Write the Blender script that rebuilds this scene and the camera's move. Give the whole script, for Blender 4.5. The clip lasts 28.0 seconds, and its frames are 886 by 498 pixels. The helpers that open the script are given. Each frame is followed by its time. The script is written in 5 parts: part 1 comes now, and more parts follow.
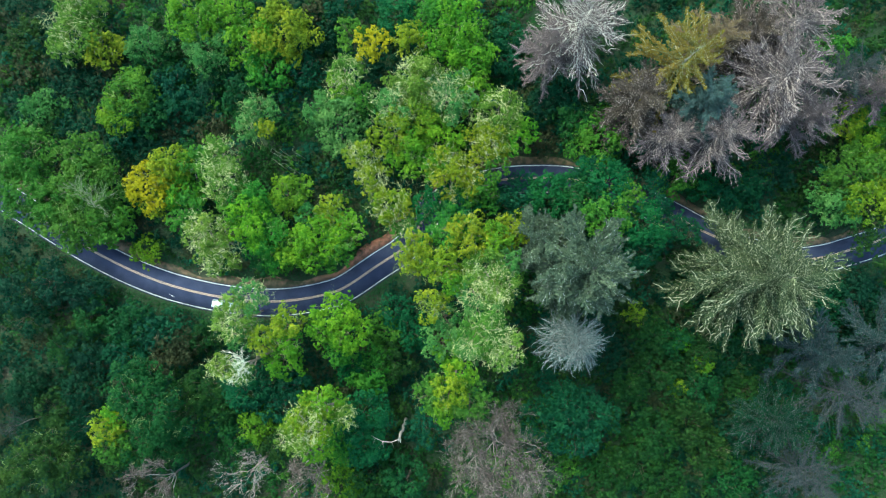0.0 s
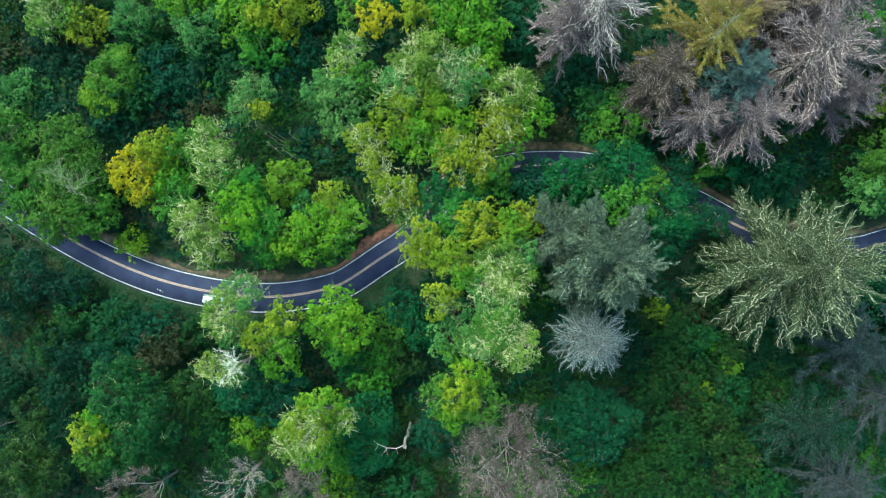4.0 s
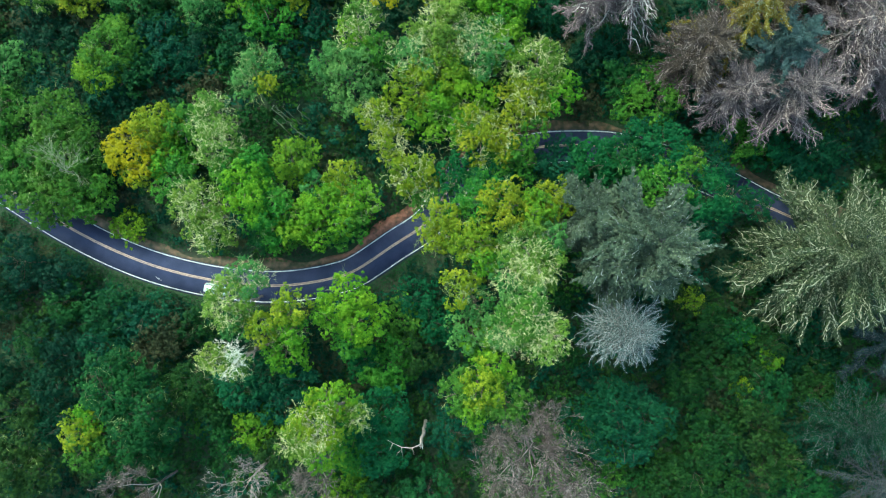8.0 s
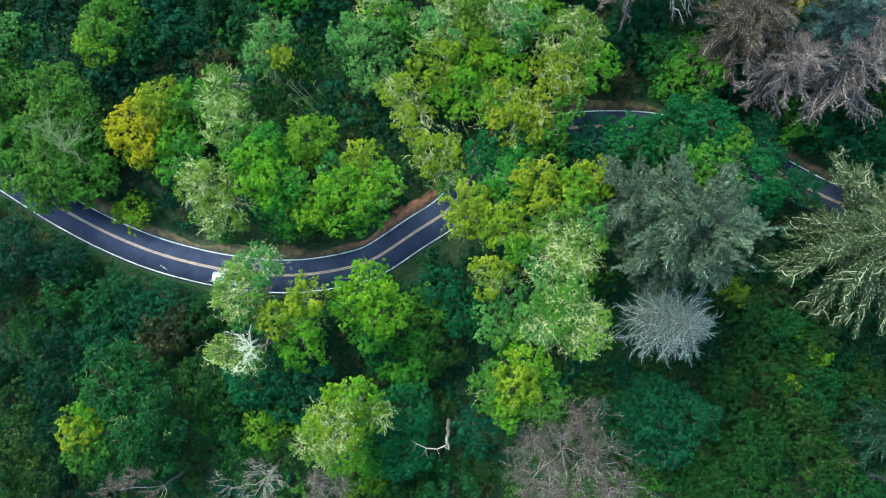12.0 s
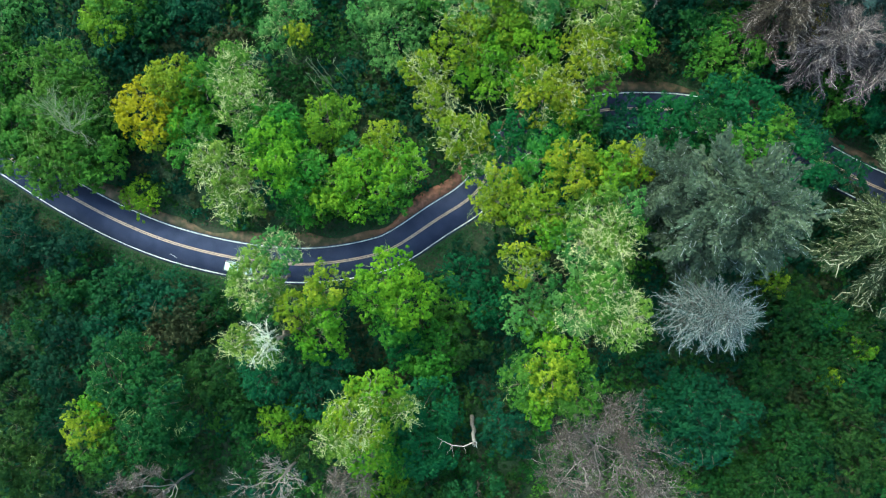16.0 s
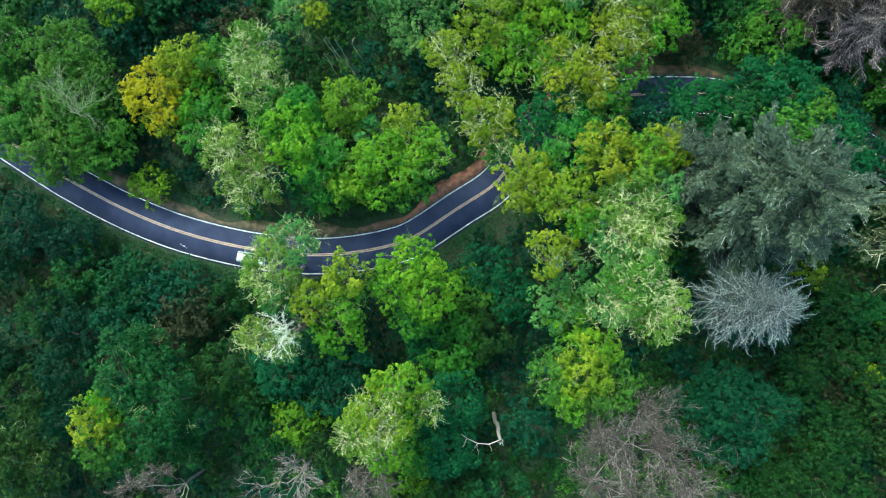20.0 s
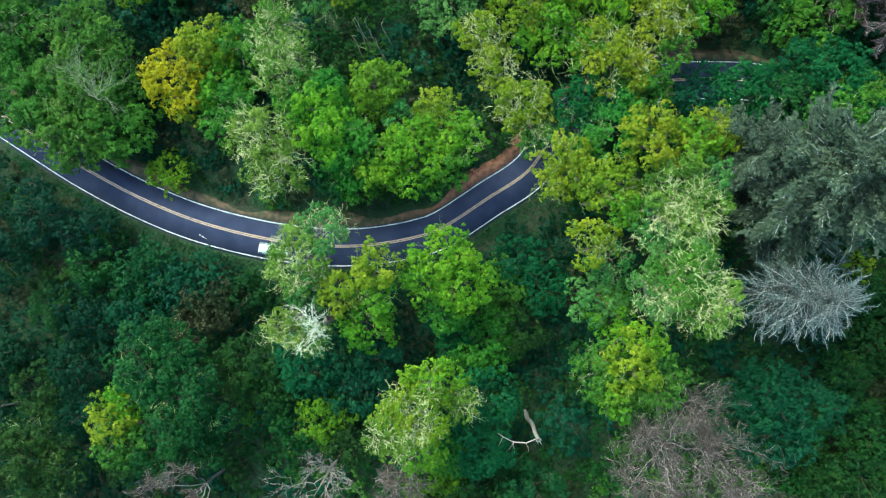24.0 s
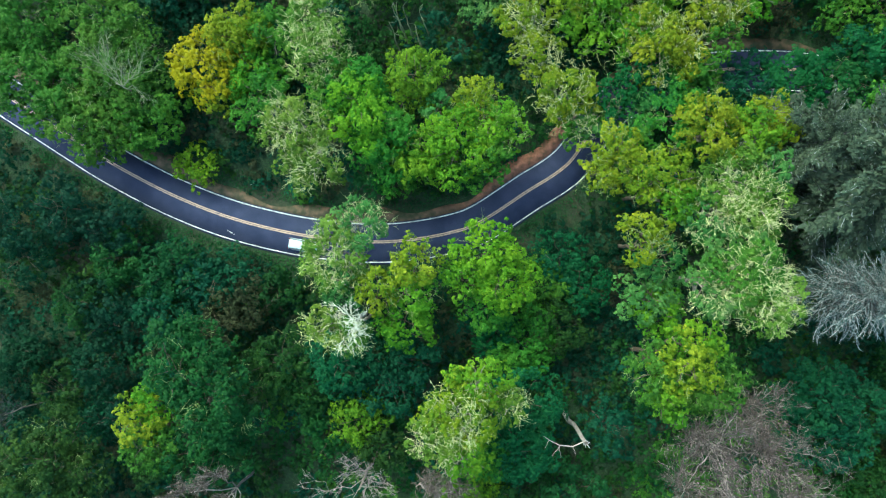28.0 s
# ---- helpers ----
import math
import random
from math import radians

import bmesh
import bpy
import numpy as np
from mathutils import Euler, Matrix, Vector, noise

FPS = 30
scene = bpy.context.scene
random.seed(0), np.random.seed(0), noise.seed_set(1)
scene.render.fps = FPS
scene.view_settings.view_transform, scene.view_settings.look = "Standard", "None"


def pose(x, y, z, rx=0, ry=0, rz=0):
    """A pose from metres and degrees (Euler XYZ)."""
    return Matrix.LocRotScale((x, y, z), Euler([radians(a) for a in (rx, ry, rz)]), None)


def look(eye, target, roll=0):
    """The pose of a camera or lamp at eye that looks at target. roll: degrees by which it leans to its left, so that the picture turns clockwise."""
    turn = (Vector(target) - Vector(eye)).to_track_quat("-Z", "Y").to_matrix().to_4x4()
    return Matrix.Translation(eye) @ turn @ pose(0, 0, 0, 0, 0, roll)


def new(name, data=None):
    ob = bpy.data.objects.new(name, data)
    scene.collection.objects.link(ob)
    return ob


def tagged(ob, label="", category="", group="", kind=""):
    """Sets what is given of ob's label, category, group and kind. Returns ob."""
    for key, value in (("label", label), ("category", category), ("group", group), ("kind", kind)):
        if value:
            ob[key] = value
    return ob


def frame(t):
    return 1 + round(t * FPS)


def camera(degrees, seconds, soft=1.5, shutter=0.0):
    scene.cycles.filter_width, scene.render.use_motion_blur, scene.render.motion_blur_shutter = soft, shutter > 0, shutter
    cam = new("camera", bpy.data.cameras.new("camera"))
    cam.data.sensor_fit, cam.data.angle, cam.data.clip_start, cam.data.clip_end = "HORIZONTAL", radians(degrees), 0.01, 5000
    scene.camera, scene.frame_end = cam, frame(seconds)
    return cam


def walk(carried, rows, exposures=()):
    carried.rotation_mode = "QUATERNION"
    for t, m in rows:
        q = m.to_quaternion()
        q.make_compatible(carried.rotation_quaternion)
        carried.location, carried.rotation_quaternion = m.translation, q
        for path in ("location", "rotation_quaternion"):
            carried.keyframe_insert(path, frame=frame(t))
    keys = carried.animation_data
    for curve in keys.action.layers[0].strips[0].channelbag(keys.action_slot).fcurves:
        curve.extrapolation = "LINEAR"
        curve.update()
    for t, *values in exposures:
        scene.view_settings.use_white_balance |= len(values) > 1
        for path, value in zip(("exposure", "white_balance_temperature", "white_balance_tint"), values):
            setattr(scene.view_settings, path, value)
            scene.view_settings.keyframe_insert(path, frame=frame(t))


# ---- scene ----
cam = camera(74.00, 28.0, soft=1.3)
PATH = [
    (0, pose(-0.00, 0.00, 129.27, 1.07, 1.13, -0.01)),
    (1, pose(-0.09, -0.06, 127.15, 1.09, 1.11, 0.00)),
    (2, pose(-0.32, -0.41, 124.93, 1.09, 1.13, 0.02)),
    (2.5, pose(-0.56, -0.68, 123.83, 1.10, 1.12, 0.02)),
    (4.5, pose(-2.25, -2.01, 119.54, 1.14, 1.13, 0.08)),
    (5, pose(-2.71, -2.34, 118.55, 1.13, 1.15, 0.08)),
    (6, pose(-3.57, -2.96, 116.60, 1.14, 1.20, 0.14)),
    (7, pose(-4.29, -3.65, 114.70, 1.14, 1.24, 0.14)),
    (8, pose(-5.07, -4.26, 112.84, 1.17, 1.24, 0.21)),
    (9, pose(-5.95, -4.84, 110.95, 1.17, 1.25, 0.25)),
    (10, pose(-7.08, -5.38, 109.15, 1.17, 1.23, 0.29)),
    (11, pose(-8.33, -5.93, 107.42, 1.18, 1.25, 0.34)),
    (12, pose(-9.56, -6.48, 105.72, 1.22, 1.26, 0.37)),
    (12.5, pose(-10.14, -6.75, 105.02, 1.22, 1.26, 0.38)),
    (14.5, pose(-12.14, -7.73, 102.53, 1.16, 1.28, 0.47)),
    (15, pose(-12.65, -7.95, 102.04, 1.16, 1.28, 0.49)),
    (16, pose(-13.68, -8.34, 100.97, 1.16, 1.26, 0.50)),
    (17, pose(-14.63, -8.65, 99.94, 1.13, 1.23, 0.51)),
    (18, pose(-15.56, -9.04, 98.91, 1.11, 1.22, 0.55)),
    (19, pose(-16.50, -9.41, 97.98, 1.11, 1.19, 0.56)),
    (20, pose(-17.33, -9.80, 97.08, 1.09, 1.20, 0.58)),
    (21, pose(-18.32, -10.15, 96.18, 1.07, 1.20, 0.58)),
    (21.5, pose(-18.87, -10.31, 95.74, 1.08, 1.18, 0.62)),
    (23.5, pose(-21.39, -11.00, 93.98, 1.07, 1.17, 0.68)),
    (24, pose(-22.09, -11.13, 93.54, 1.07, 1.20, 0.67)),
    (25, pose(-23.50, -11.40, 92.68, 1.05, 1.25, 0.69)),
    (26, pose(-24.87, -11.65, 91.87, 1.05, 1.29, 0.72)),
    (27, pose(-26.28, -11.69, 91.13, 0.98, 1.31, 0.72)),
    (28, pose(-27.58, -11.68, 90.44, 1.01, 1.30, 0.71)),
]
walk(cam, PATH, [(0, 1.90, 6350, -21), (28, 1.80, 6350, -21)])

# Sky brightness, sun strength, and the way the sun stands.
SKY, SUN, SUN_TURN = 0.20, 0.50, -40.0
ROAD_POINTS = [
    (-133.2, 34.6),
    (-95.0, 10.9),
    (-88.1, 6.6),
    (-81.3, 2.5),
    (-72.4, -2.0),
    (-63.3, -5.5),
    (-53.5, -7.9),
    (-45.0, -9.0),
    (-39.0, -9.15),
    (-33.8, -8.65),
    (-28.5, -7.6),
    (-24.1, -6.0),
    (-17.2, -1.4),
    (-10.4, 3.4),
    (-5.3, 11.0),
    (1.3, 15.0),
    (9.4, 17.4),
    (18.1, 18.0),
    (26.7, 17.4),
    (36.6, 14.6),
    (46.4, 10.4),
    (54.9, 5.9),
    (64.6, 1.9),
    (73.1, -0.1),
    (79.8, 0.5),
    (84.0, 1.6),
    (92.5, 4.4),
    (102.3, 9.2),
    (156.1, 35.6),
]
# ---- light ----
world = bpy.data.worlds.new("sky")
scene.world = world
world.use_nodes = True
sky = world.node_tree.nodes.new("ShaderNodeTexSky")
sky.sky_type, sky.sun_disc = "NISHITA", False
sky.sun_elevation, sky.sun_rotation = radians(48), radians(SUN_TURN)
sky.air_density, sky.dust_density = 0.8, 3.0
back = world.node_tree.nodes["Background"]
world.node_tree.links.new(sky.outputs[0], back.inputs[0])
back.inputs[1].default_value = SKY
lamp = bpy.data.lights.new("sun", "SUN")
lamp.energy, lamp.angle, lamp.color = SUN, radians(25), (1.0, 0.97, 0.90)
sun = new("sun", lamp)
sun.matrix_world = look((0, 0, 0), (-math.sin(radians(SUN_TURN)) * math.cos(radians(48)), -math.cos(radians(SUN_TURN)) * math.cos(radians(48)), -math.sin(radians(48))))


# ---- materials ----
def material(name):
    m = bpy.data.materials.new(name)
    m.use_nodes = True
    return m, m.node_tree.nodes, m.node_tree.links, m.node_tree.nodes["Principled BSDF"]


def noise_node(nodes, links, scale, detail=4.0, coords="Object"):
    co, tex = nodes.new("ShaderNodeTexCoord"), nodes.new("ShaderNodeTexNoise")
    tex.inputs["Scale"].default_value, tex.inputs["Detail"].default_value = scale, detail
    links.new(co.outputs[coords], tex.inputs["Vector"])
    return tex.outputs["Fac"]


def ramp(nodes, links, fac, stops):
    node = nodes.new("ShaderNodeValToRGB")
    while len(node.color_ramp.elements) < len(stops):
        node.color_ramp.elements.new(0.5)
    for el, (at, c) in zip(node.color_ramp.elements, stops):
        el.position, el.color = at, (*c, 1)
    links.new(fac, node.inputs[0])
    return node.outputs[0]


def mix(nodes, links, a, b, fac, mode="MIX"):
    node = nodes.new("ShaderNodeMix")
    node.data_type, node.blend_type = "RGBA", mode
    for value, socket in ((a, 6), (b, 7), (fac, 0)):
        if isinstance(value, (tuple, float, int)):
            node.inputs[socket].default_value = (*value, 1) if isinstance(value, tuple) else value
        else:
            links.new(value, node.inputs[socket])
    return node.outputs[2]


def leaf_material(name, dull, main, bright, patch=0.22, gloss=0.6, glow=0.42):
    """Leaves: each leaf takes its own tint, whole boughs shift together, each tree differs a little."""
    m, nodes, links, bsdf = material(name)
    geo, info = nodes.new("ShaderNodeNewGeometry"), nodes.new("ShaderNodeObjectInfo")
    one = ramp(nodes, links, geo.outputs["Random Per Island"], ((0.0, dull), (0.45, main), (0.8, main), (1.0, bright)))
    big = ramp(nodes, links, noise_node(nodes, links, patch, 3.0), ((0.32, dull), (0.52, main), (0.7, bright)))
    col = mix(nodes, links, one, big, 0.5)
    hue = nodes.new("ShaderNodeHueSaturation")
    spread = nodes.new("ShaderNodeMapRange")
    links.new(info.outputs["Random"], spread.inputs[0])
    spread.inputs[3].default_value, spread.inputs[4].default_value = 0.485, 0.515
    links.new(spread.outputs[0], hue.inputs["Hue"])
    links.new(col, hue.inputs["Color"])
    links.new(hue.outputs[0], bsdf.inputs["Base Color"])
    bsdf.inputs["Roughness"].default_value = gloss
    bsdf.inputs["Specular IOR Level"].default_value = 0.12
    thin, both = nodes.new("ShaderNodeBsdfTranslucent"), nodes.new("ShaderNodeMixShader")
    links.new(hue.outputs[0], thin.inputs[0])
    both.inputs[0].default_value = glow
    links.new(bsdf.outputs[0], both.inputs[1])
    links.new(thin.outputs[0], both.inputs[2])
    links.new(both.outputs[0], nodes["Material Output"].inputs[0])
    return m


def bark_material(name, dark, light, scale=3.0):
    m, nodes, links, bsdf = material(name)
    col = ramp(nodes, links, noise_node(nodes, links, scale, 6.0), ((0.3, dark), (0.7, light)))
    geo = nodes.new("ShaderNodeNewGeometry")
    own = ramp(nodes, links, geo.outputs["Random Per Island"], ((0.0, dark), (1.0, light)))
    links.new(mix(nodes, links, col, own, 0.45), bsdf.inputs["Base Color"])
    bsdf.inputs["Roughness"].default_value = 0.85
    bump = nodes.new("ShaderNodeBump")
    bump.inputs["Distance"].default_value = 0.02
    links.new(noise_node(nodes, links, scale * 8, 5.0), bump.inputs["Height"])
    links.new(bump.outputs[0], bsdf.inputs["Normal"])
    return m


LEAF = {
    "lime": leaf_material("lime_leaves", (0.0308, 0.1187, 0.0123), (0.0990, 0.2311, 0.0140), (0.2255, 0.3816, 0.0262)),
    "green": leaf_material("green_leaves", (0.0206, 0.0893, 0.0154), (0.0580, 0.1806, 0.0205), (0.1476, 0.3202, 0.0342)),
    "vivid": leaf_material("vivid_green_leaves", (0.0379, 0.1227, 0.0111), (0.1063, 0.2413, 0.0128), (0.2530, 0.3952, 0.0222)),
    "teal": leaf_material("blue_green_leaves", (0.0071, 0.0604, 0.0225), (0.0157, 0.0996, 0.0325), (0.0380, 0.1696, 0.0460)),
    "yellow": leaf_material("yellow_leaves", (0.1064, 0.1620, 0.0090), (0.3152, 0.3255, 0.0105), (0.5157, 0.4763, 0.0204)),
    "gold": leaf_material("gold_green_leaves", (0.0481, 0.1187, 0.0112), (0.1496, 0.2263, 0.0126), (0.3768, 0.4125, 0.0325)),
    "pale": leaf_material("lichen_pale_leaves", (0.0385, 0.1074, 0.0142), (0.0990, 0.1884, 0.0236), (0.2644, 0.3842, 0.0697)),
    "sage": leaf_material("sage_grey_leaves", (0.0258, 0.1138, 0.0294), (0.0674, 0.1866, 0.0439), (0.1751, 0.3349, 0.0951)),
    "olive": leaf_material("olive_leaves", (0.0085, 0.0389, 0.0104), (0.0207, 0.0672, 0.0145), (0.0583, 0.1245, 0.0179)),
    "rust": leaf_material("rusty_brown_leaves", (0.0216, 0.0323, 0.0152), (0.0450, 0.0570, 0.0256), (0.0855, 0.0950, 0.0408)),
    # dark, moss, deep: greens and teal darkened, understorey shade put into the colour
    "dark": leaf_material("shade_darkened_green_leaves", (0.0049, 0.0322, 0.0167), (0.0085, 0.0490, 0.0232), (0.0168, 0.0758, 0.0282)),
    "moss": leaf_material("shade_dulled_green_leaves", (0.0075, 0.0464, 0.0138), (0.0178, 0.0840, 0.0210), (0.0404, 0.1392, 0.0281)),
    "deep": leaf_material("shade_deepened_blue_green_leaves", (0.0067, 0.0530, 0.0269), (0.0131, 0.0772, 0.0355), (0.0261, 0.1176, 0.0458)),
    "fern": leaf_material("olive_green_leaves", (0.0228, 0.0806, 0.0121), (0.0566, 0.1542, 0.0188), (0.1437, 0.2732, 0.0399)),
    "needle": leaf_material("grey_green_needles", (0.018, 0.0351, 0.0229), (0.0558, 0.0846, 0.0546), (0.153, 0.1845, 0.1162), glow=0.15),
    "straw": leaf_material("straw_green_needles", (0.018, 0.034, 0.016), (0.05, 0.072, 0.034), (0.125, 0.145, 0.062), glow=0.15),
    "amber": leaf_material("amber_needles", (0.0578, 0.0501, 0.0086), (0.1590, 0.1294, 0.0199), (0.3213, 0.2506, 0.0567), glow=0.15),
    "rusty": leaf_material("rusty_needles", (0.07, 0.05, 0.025), (0.15, 0.11, 0.06), (0.28, 0.21, 0.08), glow=0.15),
    "slate": leaf_material("slate_blue_needles", (0.02, 0.045, 0.042), (0.05, 0.09, 0.085), (0.12, 0.17, 0.165), glow=0.12),
    # slate needles again, darkened so the colour itself holds the shade
    "shade": leaf_material("shade_darkened_slate_needles", (0.008, 0.02, 0.02), (0.018, 0.04, 0.042), (0.05, 0.08, 0.085), glow=0.12),
    "russet": leaf_material("brown_withered_needles", (0.0272, 0.0210, 0.0180), (0.0680, 0.0539, 0.0446), (0.1292, 0.1015, 0.0792), glow=0.1),
    "mauve": leaf_material("mauve_grey_dead_needles", (0.0512, 0.0369, 0.0412), (0.1172, 0.0912, 0.0960), (0.2046, 0.1630, 0.1666), glow=0.1),
}
BARK = {
    "brown": bark_material("brown_bark", (0.05, 0.035, 0.025), (0.13, 0.10, 0.075)),
    "grey": bark_material("grey_weathered_bark", (0.12, 0.10, 0.095), (0.34, 0.30, 0.28)),
    "pink": bark_material("pinkish_grey_dead_wood", (0.17, 0.13, 0.125), (0.42, 0.355, 0.34)),
    "silver": bark_material("silver_grey_dead_wood", (0.13, 0.15, 0.155), (0.36, 0.395, 0.40)),
    "bone": bark_material("bone_pale_dead_wood", (0.28, 0.26, 0.235), (0.66, 0.625, 0.57)),
    "dusky": bark_material("dusky_grey_wood", (0.016, 0.018, 0.020), (0.056, 0.06, 0.066)),
    "twiggy": bark_material("grey_brown_twigs", (0.075, 0.06, 0.054), (0.31, 0.255, 0.225)),
    "plum": bark_material("mauve_grey_fine_twigs", (0.05, 0.04, 0.042), (0.16, 0.133, 0.13)),
    "rose": bark_material("pale_pinkish_branches", (0.22, 0.175, 0.165), (0.52, 0.435, 0.405)),
    "reed": bark_material("straw_pale_branches", (0.19, 0.20, 0.13), (0.46, 0.46, 0.33)),
    "ash": bark_material("ash_grey_branches", (0.03, 0.034, 0.037), (0.10, 0.108, 0.114)),
    "moss": bark_material("mossy_grey_wood", (0.09, 0.115, 0.06), (0.27, 0.30, 0.17)),
    "white": bark_material("bleached_white_wood", (0.38, 0.40, 0.30), (0.80, 0.82, 0.68)),
    "sallow": bark_material("greenish_pale_twigs", (0.13, 0.19, 0.06), (0.36, 0.44, 0.16)),
    "lichen": bark_material("lichen_covered_twigs", (0.31, 0.36, 0.14), (0.66, 0.69, 0.34)),
}


# ---- mesh building ----
def mesh_from(name, verts, faces, mat, smooth=False):
    """faces: an array of quads or triangles."""
    me = bpy.data.meshes.new(name)
    verts, faces = np.asarray(verts, np.float32), np.asarray(faces, np.int32)
    n, k = faces.shape
    me.vertices.add(len(verts))
    me.vertices.foreach_set("co", verts.ravel())
    me.loops.add(n * k)
    me.loops.foreach_set("vertex_index", faces.ravel())
    me.polygons.add(n)
    me.polygons.foreach_set("loop_start", np.arange(0, n * k, k, dtype=np.int32))
    if smooth:
        me.polygons.foreach_set("use_smooth", np.ones(n, bool))
    me.update(calc_edges=True)
    me.materials.append(mat)
    return me


def thing(name, x, y, z, label, category, group="", kind=""):
    ob = new(name)
    ob.location = (x, y, z)
    ob.empty_display_size = 0.5
    return tagged(ob, label, category, group, kind)


def part(name, data, parent, label=""):
    ob = new(name, data)
    ob.parent = parent
    return tagged(ob, label)


def unit(v):
    return v / (np.linalg.norm(v, axis=-1, keepdims=True) + 1e-9)


def leaf_quads(rng, centres, outward, size, spread=0.55, up=0.5, ahead=None, wide=(0.17, 0.30)):
    """Pointed leaf sprays round centres, turned outward and up, each bent along its middle by its own tilt. ahead: the ways they point."""
    n = len(centres)
    normal = unit(outward * 0.6 + np.array([0, 0, up]) + rng.normal(0, spread, (n, 3)))
    side = unit(np.cross(normal, rng.normal(0, 1, (n, 3)) if ahead is None else ahead))
    tipward = np.cross(side, normal)
    s = size * rng.uniform(0.55, 1.35, (n, 1))
    tip, mid = tipward * s, side * s * rng.uniform(*wide, (n, 1))
    bend = normal * s * rng.uniform(-0.05, 0.2, (n, 1))
    quads = np.stack([centres - tip * 0.5 - bend, centres + mid + bend, centres + tip * 0.5 - bend, centres - mid + bend], 1)
    return quads.reshape(-1, 3), np.arange(4 * n).reshape(-1, 4)


def tuft_leaves(rng, centres, ways, radius, leaves):
    """Leaf places, ways and pointings over small domes of leaves. centres, ways: the domes; radius: theirs."""
    d = np.repeat(ways, leaves, 0)
    e = unit(rng.normal(0, 1, d.shape) + d * 0.9 + [0, 0, 0.4])
    r = np.repeat(radius * rng.uniform(0.65, 1.35, len(centres)), leaves)[:, None]
    p = np.repeat(centres, leaves, 0) + e * r * rng.uniform(0.5, 1.1, (len(d), 1)) * [1, 1, 0.8]
    return p, e * 1.2 + d * 0.5, e * 0.5 + rng.normal(0, 0.6, d.shape)


def crown_tufts(rng, lobes, per_m2):
    """Middles and ways of the leaf tufts over a crown of rounded lobes, each broken into smaller boughs."""
    places, ways = [], []
    for cx, cy, cz, r, flat in lobes:
        k = max(9, int(10 + r * 3.2))
        h = 1 - 1.15 * (np.arange(k) + 0.5) / k
        a = np.arange(k) * 2.39996 + rng.uniform(0, 6.28)
        way = np.stack([np.cos(a) * np.sqrt(1 - h * h), np.sin(a) * np.sqrt(1 - h * h), h], 1)
        way = unit(way + rng.normal(0, 0.2, (k, 3)))
        reach = r * rng.uniform(0.5, 0.95, (k, 1))
        sub_c = np.array([cx, cy, cz]) + way * reach * [1, 1, flat]
        sub_r = r * rng.uniform(0.16, 0.34, k)
        for c, sr in zip(sub_c, sub_r):
            m = max(5, int(per_m2 * sr * sr))
            d = unit(rng.normal(0, 1, (m, 3)) + [0, 0, 0.5])
            d[:, 2] = np.where(d[:, 2] < -0.3, -d[:, 2], d[:, 2])
            places.append(c + d * sr * rng.uniform(0.6, 1.12, (m, 1)) * [1, 1, 0.85])
            ways.append(d)
    return np.concatenate(places), np.concatenate(ways)


def crown_mesh(name, rng, lobes, mat, per_m2=11.5, size=0.42, clump=0.37):
    c, d = crown_tufts(rng, lobes, per_m2)
    p, w, a = tuft_leaves(rng, c, d, clump, 11)
    v, f = leaf_quads(rng, p, w, size, 0.35, 0.45, a, (0.17, 0.32))
    return mesh_from(name, v, f, mat)


def tubes_mesh(name, lines, mat, sides=4):
    """Tapered round limbs. lines: pairs of points and radii along one limb each."""
    verts, faces, base = [], [], 0
    ang = np.arange(sides) * 2 * math.pi / sides
    ring = np.stack([np.cos(ang), np.sin(ang)], 1)
    for pts, radii in lines:
        pts = np.asarray(pts, float)
        way = unit(np.gradient(pts, axis=0))
        ref = np.where(np.abs(way[:, 2:3]) > 0.9, [[1.0, 0, 0]], [[0, 0, 1.0]])
        a = unit(np.cross(way, ref))
        b = np.cross(way, a)
        r = np.asarray(radii, float)[:, None, None]
        v = pts[:, None] + r * (ring[None, :, :1] * a[:, None] + ring[None, :, 1:] * b[:, None])
        verts.append(v.reshape(-1, 3))
        n = len(pts)
        i = np.arange(n - 1)[:, None] * sides + np.arange(sides)[None]
        j = np.arange(n - 1)[:, None] * sides + (np.arange(sides)[None] + 1) % sides
        faces.append(np.stack([i, j, j + sides, i + sides], -1).reshape(-1, 4) + base)
        base += n * sides
    return mesh_from(name, np.concatenate(verts), np.concatenate(faces), mat, smooth=True)


def limb(rng, a, b, r0, r1, n=5, wander=0.06):
    """A crooked limb from a to b."""
    a, b = np.asarray(a, float), np.asarray(b, float)
    t = np.linspace(0, 1, n)[:, None]
    pts = a + (b - a) * t
    pts[1:-1] += rng.normal(0, wander * np.linalg.norm(b - a), (n - 2, 3))
    return pts, r0 + (r1 - r0) * t[:, 0]


def twig_sprays(rng, places, ways, length, r, forks=5):
    """Crooked bare twigs with side shoots that stand out of a crown."""
    lines = []
    for p, w in zip(places, ways):
        s = length * rng.uniform(0.5, 1.3)
        w = unit(w * [1, 1, 0.6] + rng.normal(0, 0.28, 3))
        pts, radii = limb(rng, p - w * s * 0.35, p + w * s * 0.65, r, r * 0.35, 4, 0.09)
        lines.append((pts, radii))
        for _ in range(forks):
            k = rng.integers(1, 4)
            d = unit(w + rng.normal(0, 0.8, 3))
            e = pts[k] + d * s * rng.uniform(0.25, 0.55)
            lines.append(limb(rng, pts[k], e, r * 0.6, r * 0.25, 3, 0.1))
    return lines


